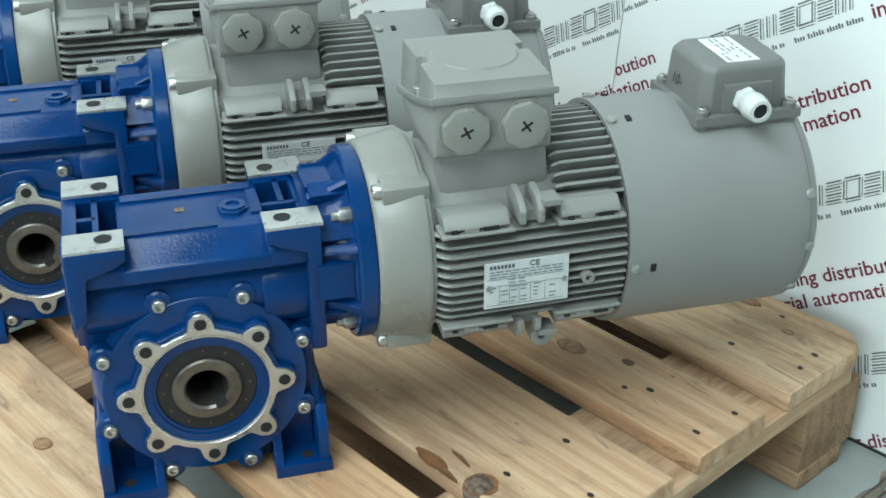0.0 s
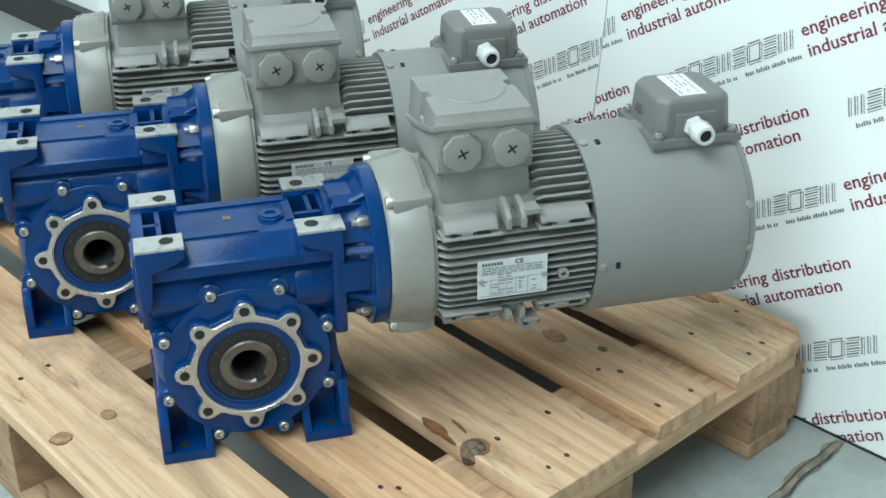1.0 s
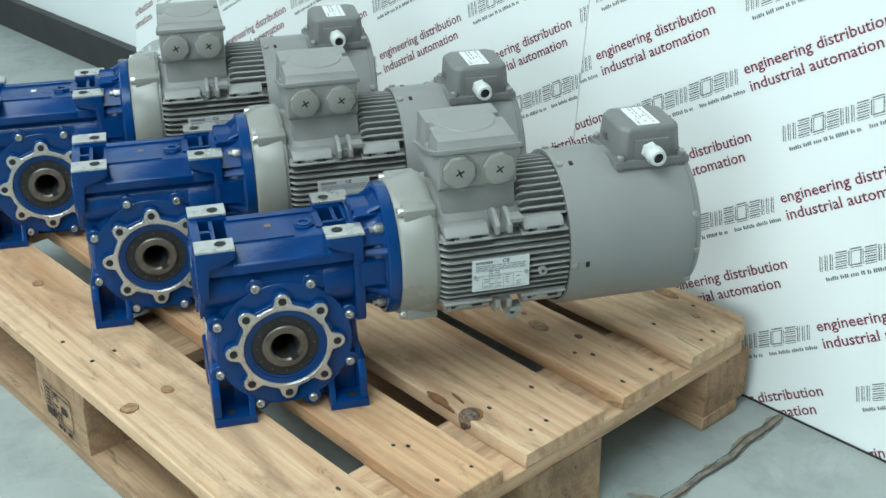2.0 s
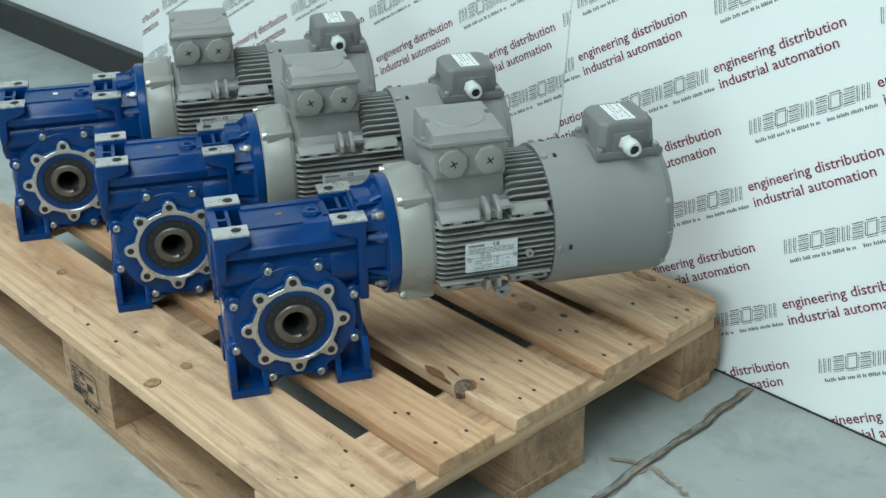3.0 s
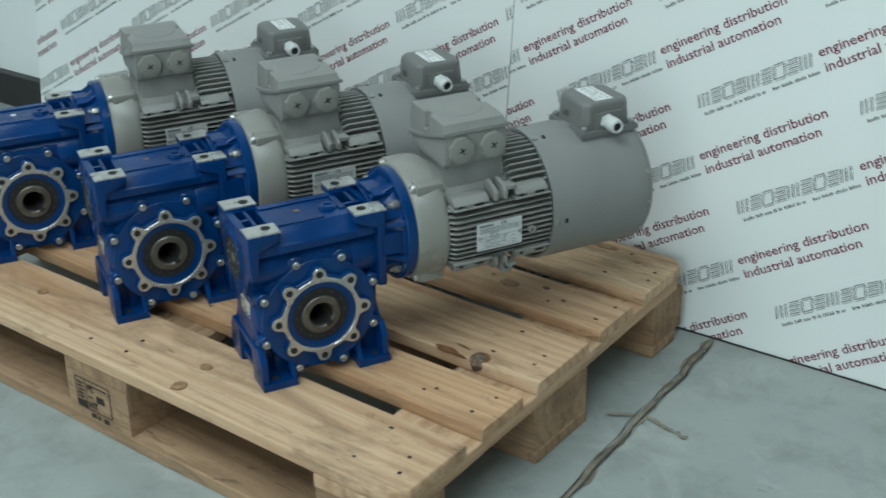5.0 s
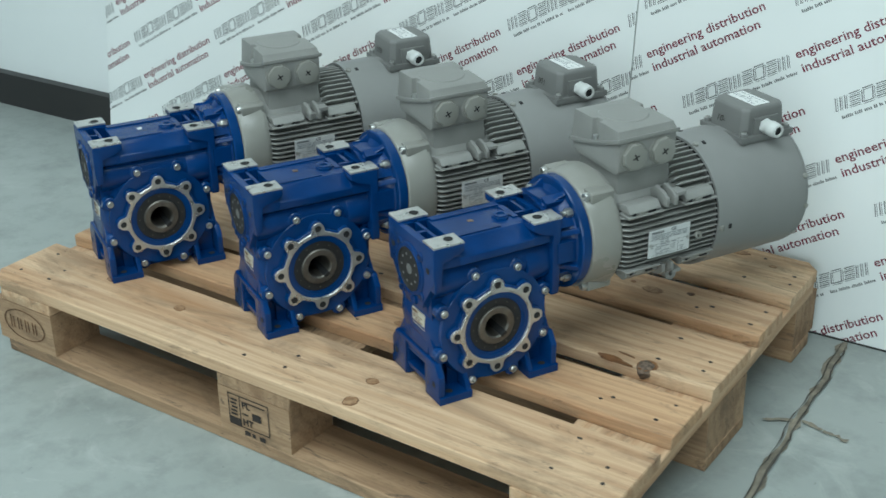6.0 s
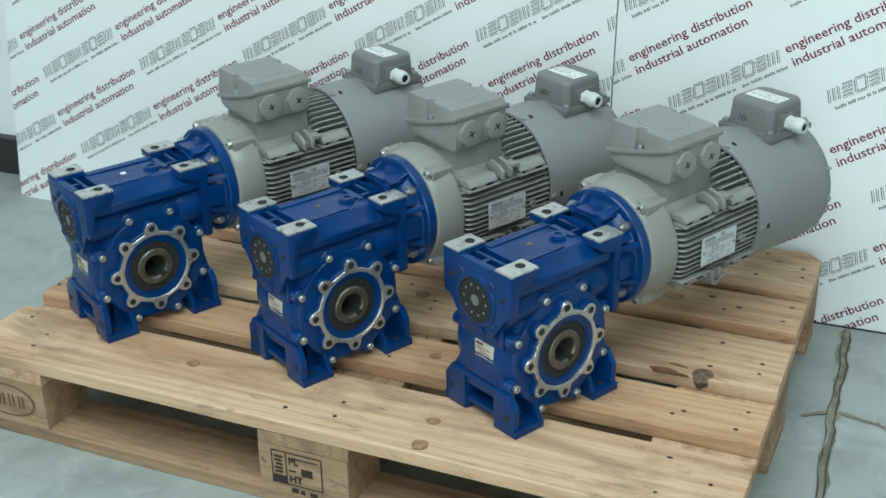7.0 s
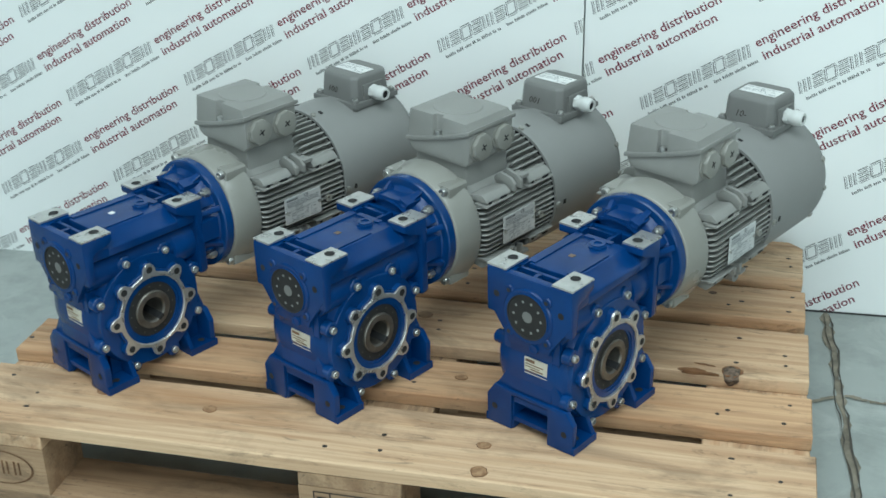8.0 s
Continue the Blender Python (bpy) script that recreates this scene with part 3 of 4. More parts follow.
    # ribs that split the hollows between the pads
    for x0, x1, y0, y1 in ((-0.0365, 0.0365, -0.0795, -0.0745), (-0.003, 0.003, -0.094, -0.077), (-0.036, 0.010, 0.0745, 0.0795), (0.008, 0.0135, 0.060, 0.090), (-0.0365, -0.0325, -0.094, -0.056), (0.0325, 0.0365, -0.094, -0.056), (0.0325, 0.0365, 0.058, 0.090), (-0.0365, -0.0325, 0.058, 0.090)):
        bm = bmesh.new()
        add_box(bm, x0, x1, y0, y1, 0.205, 0.2405, 0.0012)
        part("rib", bm, BLUE, housing)
    # pad blocks, cut away below
    for sx in (-1, 1):
        for sy in (-1, 1):
            e = 0.1028 if sy < 0 else 0.1003
            bm = bmesh.new()
            add_prism(bm, [(sy * e, 0.2445), (sy * 0.0555, 0.2445), (sy * 0.0555, 0.2330), (sy * 0.066, 0.2270), (sy * 0.088, 0.2200), (sy * 0.092, 0.180), (sy * e, 0.176)], "x", *sorted((sx * 0.036, sx * 0.069)), 0.0025)
            part("pad_block", bm, BLUE, housing)
    # wheel casing across the body, open at the shaft
    bm = bmesh.new()
    add_lathe(bm, [(-0.060, 0.0), (-0.060, 0.084), (-0.054, 0.0885), (-0.034, 0.0945), (0.032, 0.0945), (0.049, 0.0895), (0.055, 0.085), (0.055, 0.038)], "x", (0, WC, WZ), 56)
    case = part("wheel_case", bm, BLUE, housing)
    for y0, y1, z0, z1 in ((-0.0935, -0.040, 0.066, 0.127), (-0.072, -0.040, 0.006, 0.072), (0.034, 0.086, 0.006, 0.127), (-0.044, 0.038, 0.006, 0.062)):
        bm = bmesh.new()
        add_box(bm, -0.043, 0.043, y0, y1, z0, z1, 0.005)
        part("body", bm, BLUE, housing)
    # feet: floor plates with corner webs
    for sx in (-1, 1):
        for sy in (-1, 1):
            bm = bmesh.new()
            add_box(bm, *sorted((sx * 0.034, sx * 0.0745)), *sorted((sy * 0.048, sy * (0.1005 if sy < 0 else 0.098))), 0.0, 0.011, 0.002)
            add_prism(bm, [(sx * 0.040, 0.009), (sx * 0.073, 0.009), (sx * 0.058, 0.040), (sx * 0.044, 0.060)], "y", *sorted((sy * 0.048, sy * 0.056)), 0.0015)
            part("foot", bm, BLUE, housing)
    for sx in (-1, 1):   # inner walls of the front feet
        bm = bmesh.new()
        add_prism(bm, [(-0.0985, 0.0), (-0.060, 0.0), (-0.060, 0.072), (-0.0955, 0.072)], "x", *sorted((sx * 0.0285, sx * 0.0360)), 0.002)
        part("foot_wall", bm, BLUE, housing)
    # neck towards the motor, with ribs
    bm = bmesh.new()
    add_lathe(bm, [(0.090, 0.064), (0.104, 0.0620), (0.116, 0.0635), (0.125, 0.0690), (0.132, 0.0765)], "y", (0, 0, AX), 48)
    part("neck", bm, BLUE, housing)
    for k in range(8):
        a = 2 * math.pi * (k + 0.5) / 8
        m = Matrix.Translation((0, 0, AX)) @ Matrix.Rotation(-a, 4, "Y")
        bm = bmesh.new()
        add_prism(bm, [(0.046, 0.096), (0.066, 0.096), (0.0705, 0.112), (0.0815, 0.131), (0.046, 0.131)], "z", -0.0045, 0.0045, 0.0015, m)
        part("rib", bm, BLUE, housing)
    for deg, r0, r1, half, y0, y1 in ((0, 0.050, 0.0710, 0.016, 0.096, 0.126), (90, 0.048, 0.0670, 0.022, 0.096, 0.120), (180, 0.050, 0.0710, 0.016, 0.096, 0.126),
                                      (38, 0.048, 0.0715, 0.011, 0.098, 0.130), (-38, 0.048, 0.0715, 0.011, 0.098, 0.130), (142, 0.048, 0.0715, 0.011, 0.098, 0.130), (112, 0.048, 0.0715, 0.008, 0.098, 0.130), (68, 0.048, 0.0715, 0.008, 0.098, 0.130)):
        m = Matrix.Translation((0, 0, AX)) @ Matrix.Rotation(-radians(deg), 4, "Y")
        bm = bmesh.new()
        add_box(bm, r0, r1, y0, y1, -half, half, 0.005, m)
        part("neck_boss", bm, BLUE, housing)
    # level plug on the back, cover seat and bosses on the front
    bm = bmesh.new()
    add_lathe(bm, [(-0.070, 0), (-0.070, 0.0085), (-0.068, 0.010), (-0.030, 0.010)], "x", (0, -0.080, 0.126), 20)
    part("level_plug", bm, BLUE, housing)
    bm = bmesh.new()
    add_lathe(bm, [(-0.101, 0.0330), (-0.1066, 0.0330), (-0.1066, 0.0380), (-0.1049, 0.0398), (-0.101, 0.0398)], "y", (0, 0, AX - 0.002), 48)
    seat = part("cover_seat", bm, BLUE, housing)
    for k in range(4):
        a = math.pi / 4 + math.pi / 2 * k
        x, z = 0.0430 * math.cos(a), AX - 0.002 + 0.0430 * math.sin(a)
        bm = bmesh.new()
        add_lathe(bm, [(-0.1064, 0), (-0.1064, 0.0062), (-0.1050, 0.0074), (-0.100, 0.0074)], "y", (x, 0, z), 16)
        part("boss", bm, BLUE, seat)
        # flat disc whose black colour gives the hole its shade
        bm = bmesh.new()
        add_lathe(bm, [(-0.1069, 0), (-0.1069, 0.0030)], "y", (x, 0, z), 12)
        part("bolt_hole", bm, HOLE_SHADE, seat)
    bm = bmesh.new()
    add_lathe(bm, [(-0.1062, 0), (-0.1062, 0.0038), (-0.1072, 0.0042), (-0.1072, 0.0072), (-0.100, 0.0085)], "y", (0.010, 0, 0.1435), 18)
    part("boss", bm, BLUE, housing)
    # bolt holes and pockets, their shade painted as flat near-black discs
    for x in (-0.052, 0.052):
        for z in (0.028, 0.206):
            bm = bmesh.new()
            depth = -0.1045 if z > 0.1 else -0.1020
            add_lathe(bm, [(depth, 0), (depth, 0.0048)], "y", (x * (1.12 if z < 0.1 else 1), 0, z), 14)
            part("bolt_hole", bm, HOLE_SHADE, housing)
    for sx in (-1, 1):
        for sy in (-1, 1):
            bm = bmesh.new()
            add_lathe(bm, [(0.0114, 0), (0.0114, 0.0055)], "z", (sx * 0.060, sy * 0.078, 0), 14)
            part("bolt_hole", bm, HOLE_SHADE, housing)

    # output cover with scalloped rim
    bm = bmesh.new()
    ring_shape(bm, 0.040, 0.086, 0.050, 0.0610, 0)
    cover = part("output_cover", bm, BLUE_SMOOTH, unit)
    for ring in ((0.046, 0.0625, 0.058, 0.0680, 8, 0.0120, 0.0655), (0.0425, 0.0530, 0.055, 0.0665, 0)):
        bm = bmesh.new()
        ring_shape(bm, *ring)
        part("ring", bm, BLUE_SMOOTH, cover)
    for k in range(8):
        a = math.pi / 8 + math.pi / 4 * k - math.radians(2)
        y, z = WC + 0.0895 * math.cos(a), WZ + 0.0895 * math.sin(a)
        bm = bmesh.new()
        add_lathe(bm, [(0.048, 0), (0.048, 0.0115), (0.059, 0.0115), (0.0605, 0.010), (0.0605, 0)], "x", (0, y, z), 20)
        part("boss", bm, BLUE_SMOOTH, cover)
        screw(cover, "screw", (0.0605, WC + 0.0895 * math.cos(a), WZ + 0.0895 * math.sin(a)), "x")
    # machined face ring with eight ears
    bm = bmesh.new()
    ring_shape(bm, 0.0530, 0.0590, 0.060, 0.0706, 8, 0.0098, 0.0655)
    face = part("face_ring", bm, MACHINED, cover, "bare machined aluminium ring with eight ears")
    bm = bmesh.new()
    add_lathe(bm, [(0.0655, 0.0529), (0.0699, 0.0529), (0.0712, 0.0542), (0.0712, 0.0549)], "x", (0, WC, WZ), 72)
    part("bevel", bm, MACHINED, face)
    for k in range(8):
        a = math.pi / 4 * k
        # shade of each ear's hole, laid on as a dark disc
        bm = bmesh.new()
        add_lathe(bm, [(0.0712, 0), (0.0712, 0.0052)], "x", (0, WC + 0.0655 * math.cos(a), WZ + 0.0655 * math.sin(a)), 16)
        part("bolt_hole", bm, HOLE_SHADE, cover)
    bm = bmesh.new()
    ring_shape(bm, 0.0295, 0.0425, 0.050, 0.0650, 0)
    seal = part("shaft_seal", bm, RUBBER, unit, "black rubber shaft seal")
    for k in range(12):
        a = 2 * math.pi * k / 12
        bm = bmesh.new()
        add_lathe(bm, [(0.0653, 0), (0.0653, 0.0011)], "x", (0, WC + 0.0365 * math.cos(a), WZ + 0.0365 * math.sin(a)), 8)
        part("stud", bm, STEEL, seal)
    bm = bmesh.new()
    r, r2, n = 0.0180, 0.0295, 48
    loops = []
    for x, rad in ((0.052, r2), (0.0675, r2), (0.0690, r2 - 0.0015), (0.0690, r + 0.002), (0.0665, r), (-0.045, r)):
        loops.append([bm.verts.new((x, WC + rad * math.cos(2 * math.pi * i / n), WZ + rad * math.sin(2 * math.pi * i / n))) for i in range(n)])
    for p, q in zip(loops, loops[1:]):
        for i in range(n):
            bm.faces.new((p[i], q[i], q[(i + 1) % n], p[(i + 1) % n]))
    shaft = part("hollow_shaft", bm, STEEL, unit, "dull steel hollow output shaft")
    # dark disc deep in the shaft, added to paint the bore's shade
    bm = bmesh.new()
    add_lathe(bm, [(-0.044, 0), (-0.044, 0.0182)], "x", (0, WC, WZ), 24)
    part("bore", bm, HOLE_SHADE, shaft)
    # dark bar painted in for the shade of the keyway
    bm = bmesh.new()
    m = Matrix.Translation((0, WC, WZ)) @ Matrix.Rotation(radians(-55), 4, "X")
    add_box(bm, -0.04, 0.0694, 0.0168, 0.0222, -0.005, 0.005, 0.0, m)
    part("keyway", bm, HOLE_SHADE, shaft)

    # machined pads
    for sx in (-1, 1):
        for sy in (-1, 1):
            bm = bmesh.new()
            add_box(bm, *sorted((sx * 0.0365, sx * 0.0685)), *sorted((sy * 0.0555, sy * 0.103)), 0.2435, 0.2462, 0.0006)
            pad = part("mounting_pad", bm, MACHINED, unit, "bare machined mounting pad")
            # dark disc on the pad paints the shaded hole
            bm = bmesh.new()
            add_lathe(bm, [(0.2467, 0), (0.2467, 0.0072)], "z", (sx * 0.0505, sy * 0.0715, 0), 20)
            part("bolt_hole", bm, HOLE_SHADE, pad)
    # worm end cover
    bm = bmesh.new()
    add_lathe(bm, [(-0.106, 0), (-0.106, 0.0305), (-0.1075, 0.031), (-0.1075, 0.0325), (-0.100, 0.0325)], "y", (0, 0, AX - 0.002), 48)
    end = part("worm_cover", bm, RUBBER, unit, "black round worm cover")
    bm = bmesh.new()
    add_lathe(bm, [(-0.100, 0.0325), (-0.1080, 0.0325), (-0.1080, 0.0335), (-0.100, 0.0343)], "y", (0, 0, AX - 0.002), 48)
    part("rim", bm, BLUE_SMOOTH, end)
    bm = bmesh.new()
    add_lathe(bm, [(-0.1066, 0), (-0.1066, 0.008)], "y", (0, 0, AX - 0.002), 20)
    part("hub", bm, GREY_DARK, end)
    for k in range(10):
        a = 2 * math.pi * k / 10
        bm = bmesh.new()
        add_lathe(bm, [(-0.1068, 0), (-0.1068, 0.0021)], "y", (0.0220 * math.cos(a), 0, AX - 0.002 + 0.0220 * math.sin(a)), 8)
        part("stud", bm, GREY_SHEET, end)
    # oil plug, casting mark, type plate
    bm = bmesh.new()
    add_prism(bm, ngon(0.0135, 6, 0.2), "z", 0.236, 0.2420, 0.001, Matrix.Translation((0.010, 0.036, 0)))
    add_lathe(bm, [(0.2380, 0.0105), (0.2440, 0.0105), (0.2440, 0.006), (0.2400, 0.0055), (0.2400, 0)], "z", (0.010, 0.036, 0), 20)
    part("oil_plug", bm, BLUE_SMOOTH, unit)
    bm = bmesh.new()
    add_box(bm, -0.0045, 0.0035, -0.012, -0.004, 0.2382, 0.2392, 0.0)
    part("sticker", bm, LABEL if sticker else BARK, unit, "small white sticker" if sticker else "bare rust-brown casting spot")
    bm = bmesh.new()
    add_box(bm, -0.010, 0.027, -0.0984, -0.0955, 0.0985, 0.1225, 0.0)
    plate = part("type_plate", bm, TYPE_CARD, unit, "small cream type plate")
    bm = bmesh.new()
    for x0, x1, z0, z1 in ((-0.008, 0.007, 0.1165, 0.1210), (-0.008, 0.021, 0.1125, 0.1142), (-0.008, 0.015, 0.1090, 0.1105), (-0.001, 0.021, 0.1050, 0.1072), (-0.008, 0.011, 0.1015, 0.1030)):
        bm.faces.new([bm.verts.new(p) for p in ((x0, -0.0987, z0), (x1, -0.0987, z0), (x1, -0.0987, z1), (x0, -0.0987, z1))])
    part("print", bm, BURN, plate, smooth=False)
    # mounting flange
    bm = bmesh.new()
    add_lathe(bm, [(0.129, 0.03), (0.129, 0.0838), (0.131, 0.0856), (0.143, 0.0856), (0.145, 0.0838), (0.145, 0.03)], "y", (0, 0, AX), 64)
    flange = part("flange", bm, BLUE_SMOOTH, unit)
    for k in range(4):
        a = math.pi / 4 + math.pi / 2 * k
        x, z = 0.0715 * math.cos(a), AX + 0.0715 * math.sin(a)
        bm = bmesh.new()
        add_prism(bm, ngon(0.0075, 6), "y", 0.118, 0.129, 0.001, Matrix.Translation((x, 0, z)))
        add_lathe(bm, [(0.112, 0), (0.112, 0.0042), (0.119, 0.0042)], "y", (x, 0, z), 12)
        part("flange_bolt", bm, ZINC, flange, "zinc-plated hex bolt")


def motor(unit, note):
    """The grey motor behind the gear."""
    c = (0, 0, AX)
    bm = bmesh.new()
    add_lathe(bm, [(0.145, 0.02), (0.145, 0.0852), (0.1460, 0.0870), (0.1485, 0.0884), (0.185, 0.0952), (0.188, 0.0945), (0.1885, 0.0920), (0.192, 0.0920), (0.192, 0.05)], "y", c, 72)
    shield = part("end_shield", bm, GREY_GLOSS, unit)
    for sx in (-1, 1):
        for up in (-1, 1):   # level ledges that carry the long screws
            bm = bmesh.new()
            add_prism(bm, [(sx * 0.042, AX + up * 0.062), (sx * 0.0655, AX + up * 0.062), (sx * 0.0660, AX + up * 0.0760), (sx * 0.0620, AX + up * 0.0790), (sx * 0.042, AX + up * 0.0800)], "y", 0.1535, 0.1935, 0.0024)
            part("lug", bm, GREY_GLOSS, shield)
            screw(shield, "screw", (sx * 0.0560, 0.1545, AX + up * 0.0715), "-y", 0.0066, 0.008)

    bm = bmesh.new()
    add_lathe(bm, [(0.190, 0.03), (0.190, 0.083), (0.3608, 0.083), (0.3608, 0.0935), (0.364, 0.0935), (0.364, 0.03)], "y", c, 64)
    core = part("stator_housing", bm, GREY, unit)
    # horizontal cooling fins
    step, half = 0.0083, 0.0014
    for k in range(-5, 6):
        dz = k * step - 0.002
        for side in (-1, 1):
            r_in, r_out = 0.080, 0.1010
            x0 = math.sqrt(max(r_in ** 2 - dz ** 2, 0.0))
            x1 = math.sqrt(r_out ** 2 - dz ** 2)
            bm = bmesh.new()
            pts = [(side * x0, 0.192), (side * (x1 - 0.007), 0.192), (side * (x1 - 0.001), 0.197), (side * x1, 0.203), (side * x1, 0.358), (side * x0, 0.362)]
            lo = [bm.verts.new((px, py, AX + dz - half)) for px, py in pts]
            hi = [bm.verts.new((px, py, AX + dz + half * 0.7)) for px, py in pts]
            n = len(pts)
            fs = [bm.faces.new(lo), bm.faces.new(hi)] + [bm.faces.new((lo[i], lo[(i + 1) % n], hi[(i + 1) % n], hi[i])) for i in range(n)]
            bmesh.ops.bevel(bm, geom=[e for e in bm.edges if abs(e.verts[0].co.x - e.verts[1].co.x) < 0.009 and abs(e.verts[0].co.x) > x0 + 0.002], offset=0.001, segments=1, affect="EDGES")
            part("cooling_fin", bm, GREY, core, smooth=False)
    # fins over the crown near the fan
    for k in range(-9, 10):
        a = radians(90 + k * 6.0)
        m = Matrix.Translation(c) @ Matrix.Rotation(-a, 4, "Y")
        bm = bmesh.new()
        add_prism(bm, [(0.080, 0.302), (0.094, 0.302), (0.0985, 0.308), (0.0985, 0.3594), (0.080, 0.3594)], "z", -0.0014, 0.0014, 0.0, m)
        part("cooling_fin", bm, GREY, core, smooth=False)
    # foot-mounting bosses above and below, both sides
    for side in (-1, 1):
        for up in (-1, 1):
            for y0, y1 in ((0.197, 0.2525), (0.2975, 0.350)):
                pts = [(0.062, 0.0470), (0.0975, 0.0470), (0.0990, 0.0490), (0.0978, 0.0515), (0.0905, 0.0580), (0.0870, 0.0590), (0.066, 0.0555)]
                bm = bmesh.new()
                add_prism(bm, [(side * a, AX + up * b) for a, b in pts], "y", y0, y1, 0.0009)
                boss = part("mounting_boss", bm, GREY, core)
                bm = bmesh.new()
                add_prism(bm, [(side * 0.078, AX + up * 0.0415), (side * 0.1005, AX + up * 0.0415), (side * 0.1015, AX + up * 0.0430), (side * 0.1005, AX + up * 0.0450), (side * 0.078, AX + up * 0.0460)], "y", y0 - 0.003, y1 + 0.004, 0.0008)
                part("lip", bm, GREY, boss)
                for w0, w1, mat in ((0.006, 0.011, HOLE_SHADE), (0.017, 0.029, GREY_GLOSS), (0.033, 0.046, HOLE_SHADE)):   # drilled hole and cast slots, the dark pieces painting their shade
                    bm = bmesh.new()
                    add_box(bm, *sorted((side * 0.090, side * 0.0994)), y0 + w0, y0 + w1, *sorted((AX + up * 0.0455, AX + up * 0.0492)), 0.0008)
                    part("slot", bm, mat, boss)
            for y0, y1 in ((0.261, 0.267), (0.277, 0.283)):
                bm = bmesh.new()
                add_prism(bm, [(side * 0.060, AX + up * 0.046), (side * 0.099, AX + up * 0.046), (side * 0.099, AX + up * 0.058), (side * 0.090, AX + up * 0.066), (side * 0.070, AX + up * 0.071), (side * 0.060, AX + up * 0.062)], "y", y0, y1, 0.0015)
                part("web", bm, GREY, core)
            for a0, a1, y0, y1, b0, b1 in ((0.060, 0.088, 0.264, 0.280, 0.044, 0.054), (0.078, 0.098, 0.281, 0.297, 0.060, 0.065)):
                bm = bmesh.new()
                add_box(bm, *sorted((side * a0, side * a1)), y0, y1, *sorted((AX + up * b0, AX + up * b1)), 0.0012)
                part("web", bm, GREY, core)
    bm = bmesh.new()
    add_lathe(bm, [(-0.008, 0.0035), (-0.008, 0.0100), (0.008, 0.0100), (0.008, 0.0035)], "x", (0.080, 0.287, AX - 0.0715), 24, True)
    part("lifting_eye", bm, GREY, core)
    bm = bmesh.new()
    add_lathe(bm, [(0.098, 0.0025), (0.104, 0.0025), (0.104, 0.0058), (0.098, 0.0058)], "x", (0, 0.322, AX - 0.010), 18, True)
    part("earth_screw", bm, GREY_GLOSS, core)

    # rating plate
    bm = bmesh.new()
    add_box(bm, 0.1035, 0.1050, 0.229, 0.303, AX - 0.026, AX + 0.017, 0.0004)
    plate = part("rating_plate", bm, PLATE, unit, "aluminium rating plate with small print")
    x = 0.1054

    def strip(bm, y0, y1, z0, z1):
        bm.faces.new([bm.verts.new(p) for p in ((x, y0, AX + z0), (x, y1, AX + z0), (x, y1, AX + z1), (x, y0, AX + z1))])
    bm = bmesh.new()
    for k in range(7):   # maker's mark as plain blocks
        strip(bm, 0.2335 + k * 0.0032, 0.2358 + k * 0.0032, 0.0112, 0.0146)
    part("maker_mark", bm, PRINT, plate, smooth=False)
    bm = bmesh.new()
    rnd = random.Random(3)
    for row, z in enumerate((0.0078, 0.0052, 0.0026)):
        y = 0.2335
        while y < 0.296:
            w = rnd.uniform(0.003, 0.009)
            strip(bm, y, min(y + w, 0.298), z, z + 0.0013)
            y += w + 0.0013
    for z in (-0.0075, -0.0110, -0.0145, -0.0180, -0.0215):
        for y in (0.2335, 0.2435, 0.2520, 0.2605, 0.2720, 0.2860):
            if rnd.random() < 0.85:
                strip(bm, y, y + rnd.uniform(0.003, 0.0068), z, z + 0.0014)
    for y in (0.2500, 0.2585):
        for z in (-0.0035, -0.0005):
            strip(bm, y, y + 0.006, z, z + 0.0013)
    part("print", bm, PRINT_PALE, plate, smooth=False)
    bm = bmesh.new()
    for z in (-0.0055, 0.0012, -0.0235):
        strip(bm, 0.231, 0.299, z, z + 0.0004)
    for y in (0.2420, 0.2508, 0.2592, 0.2692, 0.2820):
        strip(bm, y, y + 0.0004, -0.0235, -0.0055)
    part("print", bm, PRINT, plate, smooth=False)
    ob = part("print", text_mesh("CE", 0.0072, PRINT, 1.1, 0.00025), None, plate)
    ob.matrix_local = pose(x, 0.268, AX + 0.0108, 90, 0, 90)
    for y in (0.2325, 0.2995):
        screw(plate, "rivet", (0.105, y, AX - 0.006), "x", 0.0028, 0.0016)

    # terminal box
    def seam(x):
        """The joint of the box falls towards the far side."""
        u = (x + 0.057) / 0.124
        return 0.3035 + 0.0330 * (0.62 * u + 0.38 * u * u)
    xs = [-0.0545 + 0.1205 * i / 8 for i in range(9)]
    bm = bmesh.new()
    add_prism(bm, [(-0.0515, 0.2925), (-0.040, 0.2870), (0.056, 0.2840), (0.0640, 0.2900)] + [(x, seam(x)) for x in xs[::-1]], "y", 0.1985, 0.2985, 0.0035)
    for q in add_prism(bm, [(-0.050, 0.235), (0.056, 0.235), (0.054, 0.290), (-0.044, 0.292)], "y", 0.203, 0.3015, 0.006):
        if q.co.z > 0.27:
            q.co.y = 0.25 + (q.co.y - 0.25) * 0.94
    box = part("terminal_box", bm, GREY, unit)
    bm = bmesh.new()   # lip along the joint
    rim = [-0.0570 + 0.1255 * i / 8 for i in range(9)]
    add_prism(bm, [(x, seam(x) - 0.0008) for x in rim] + [(x, seam(x) + 0.0058) for x in rim[::-1]], "y", 0.1945, 0.3025, 0.0018)
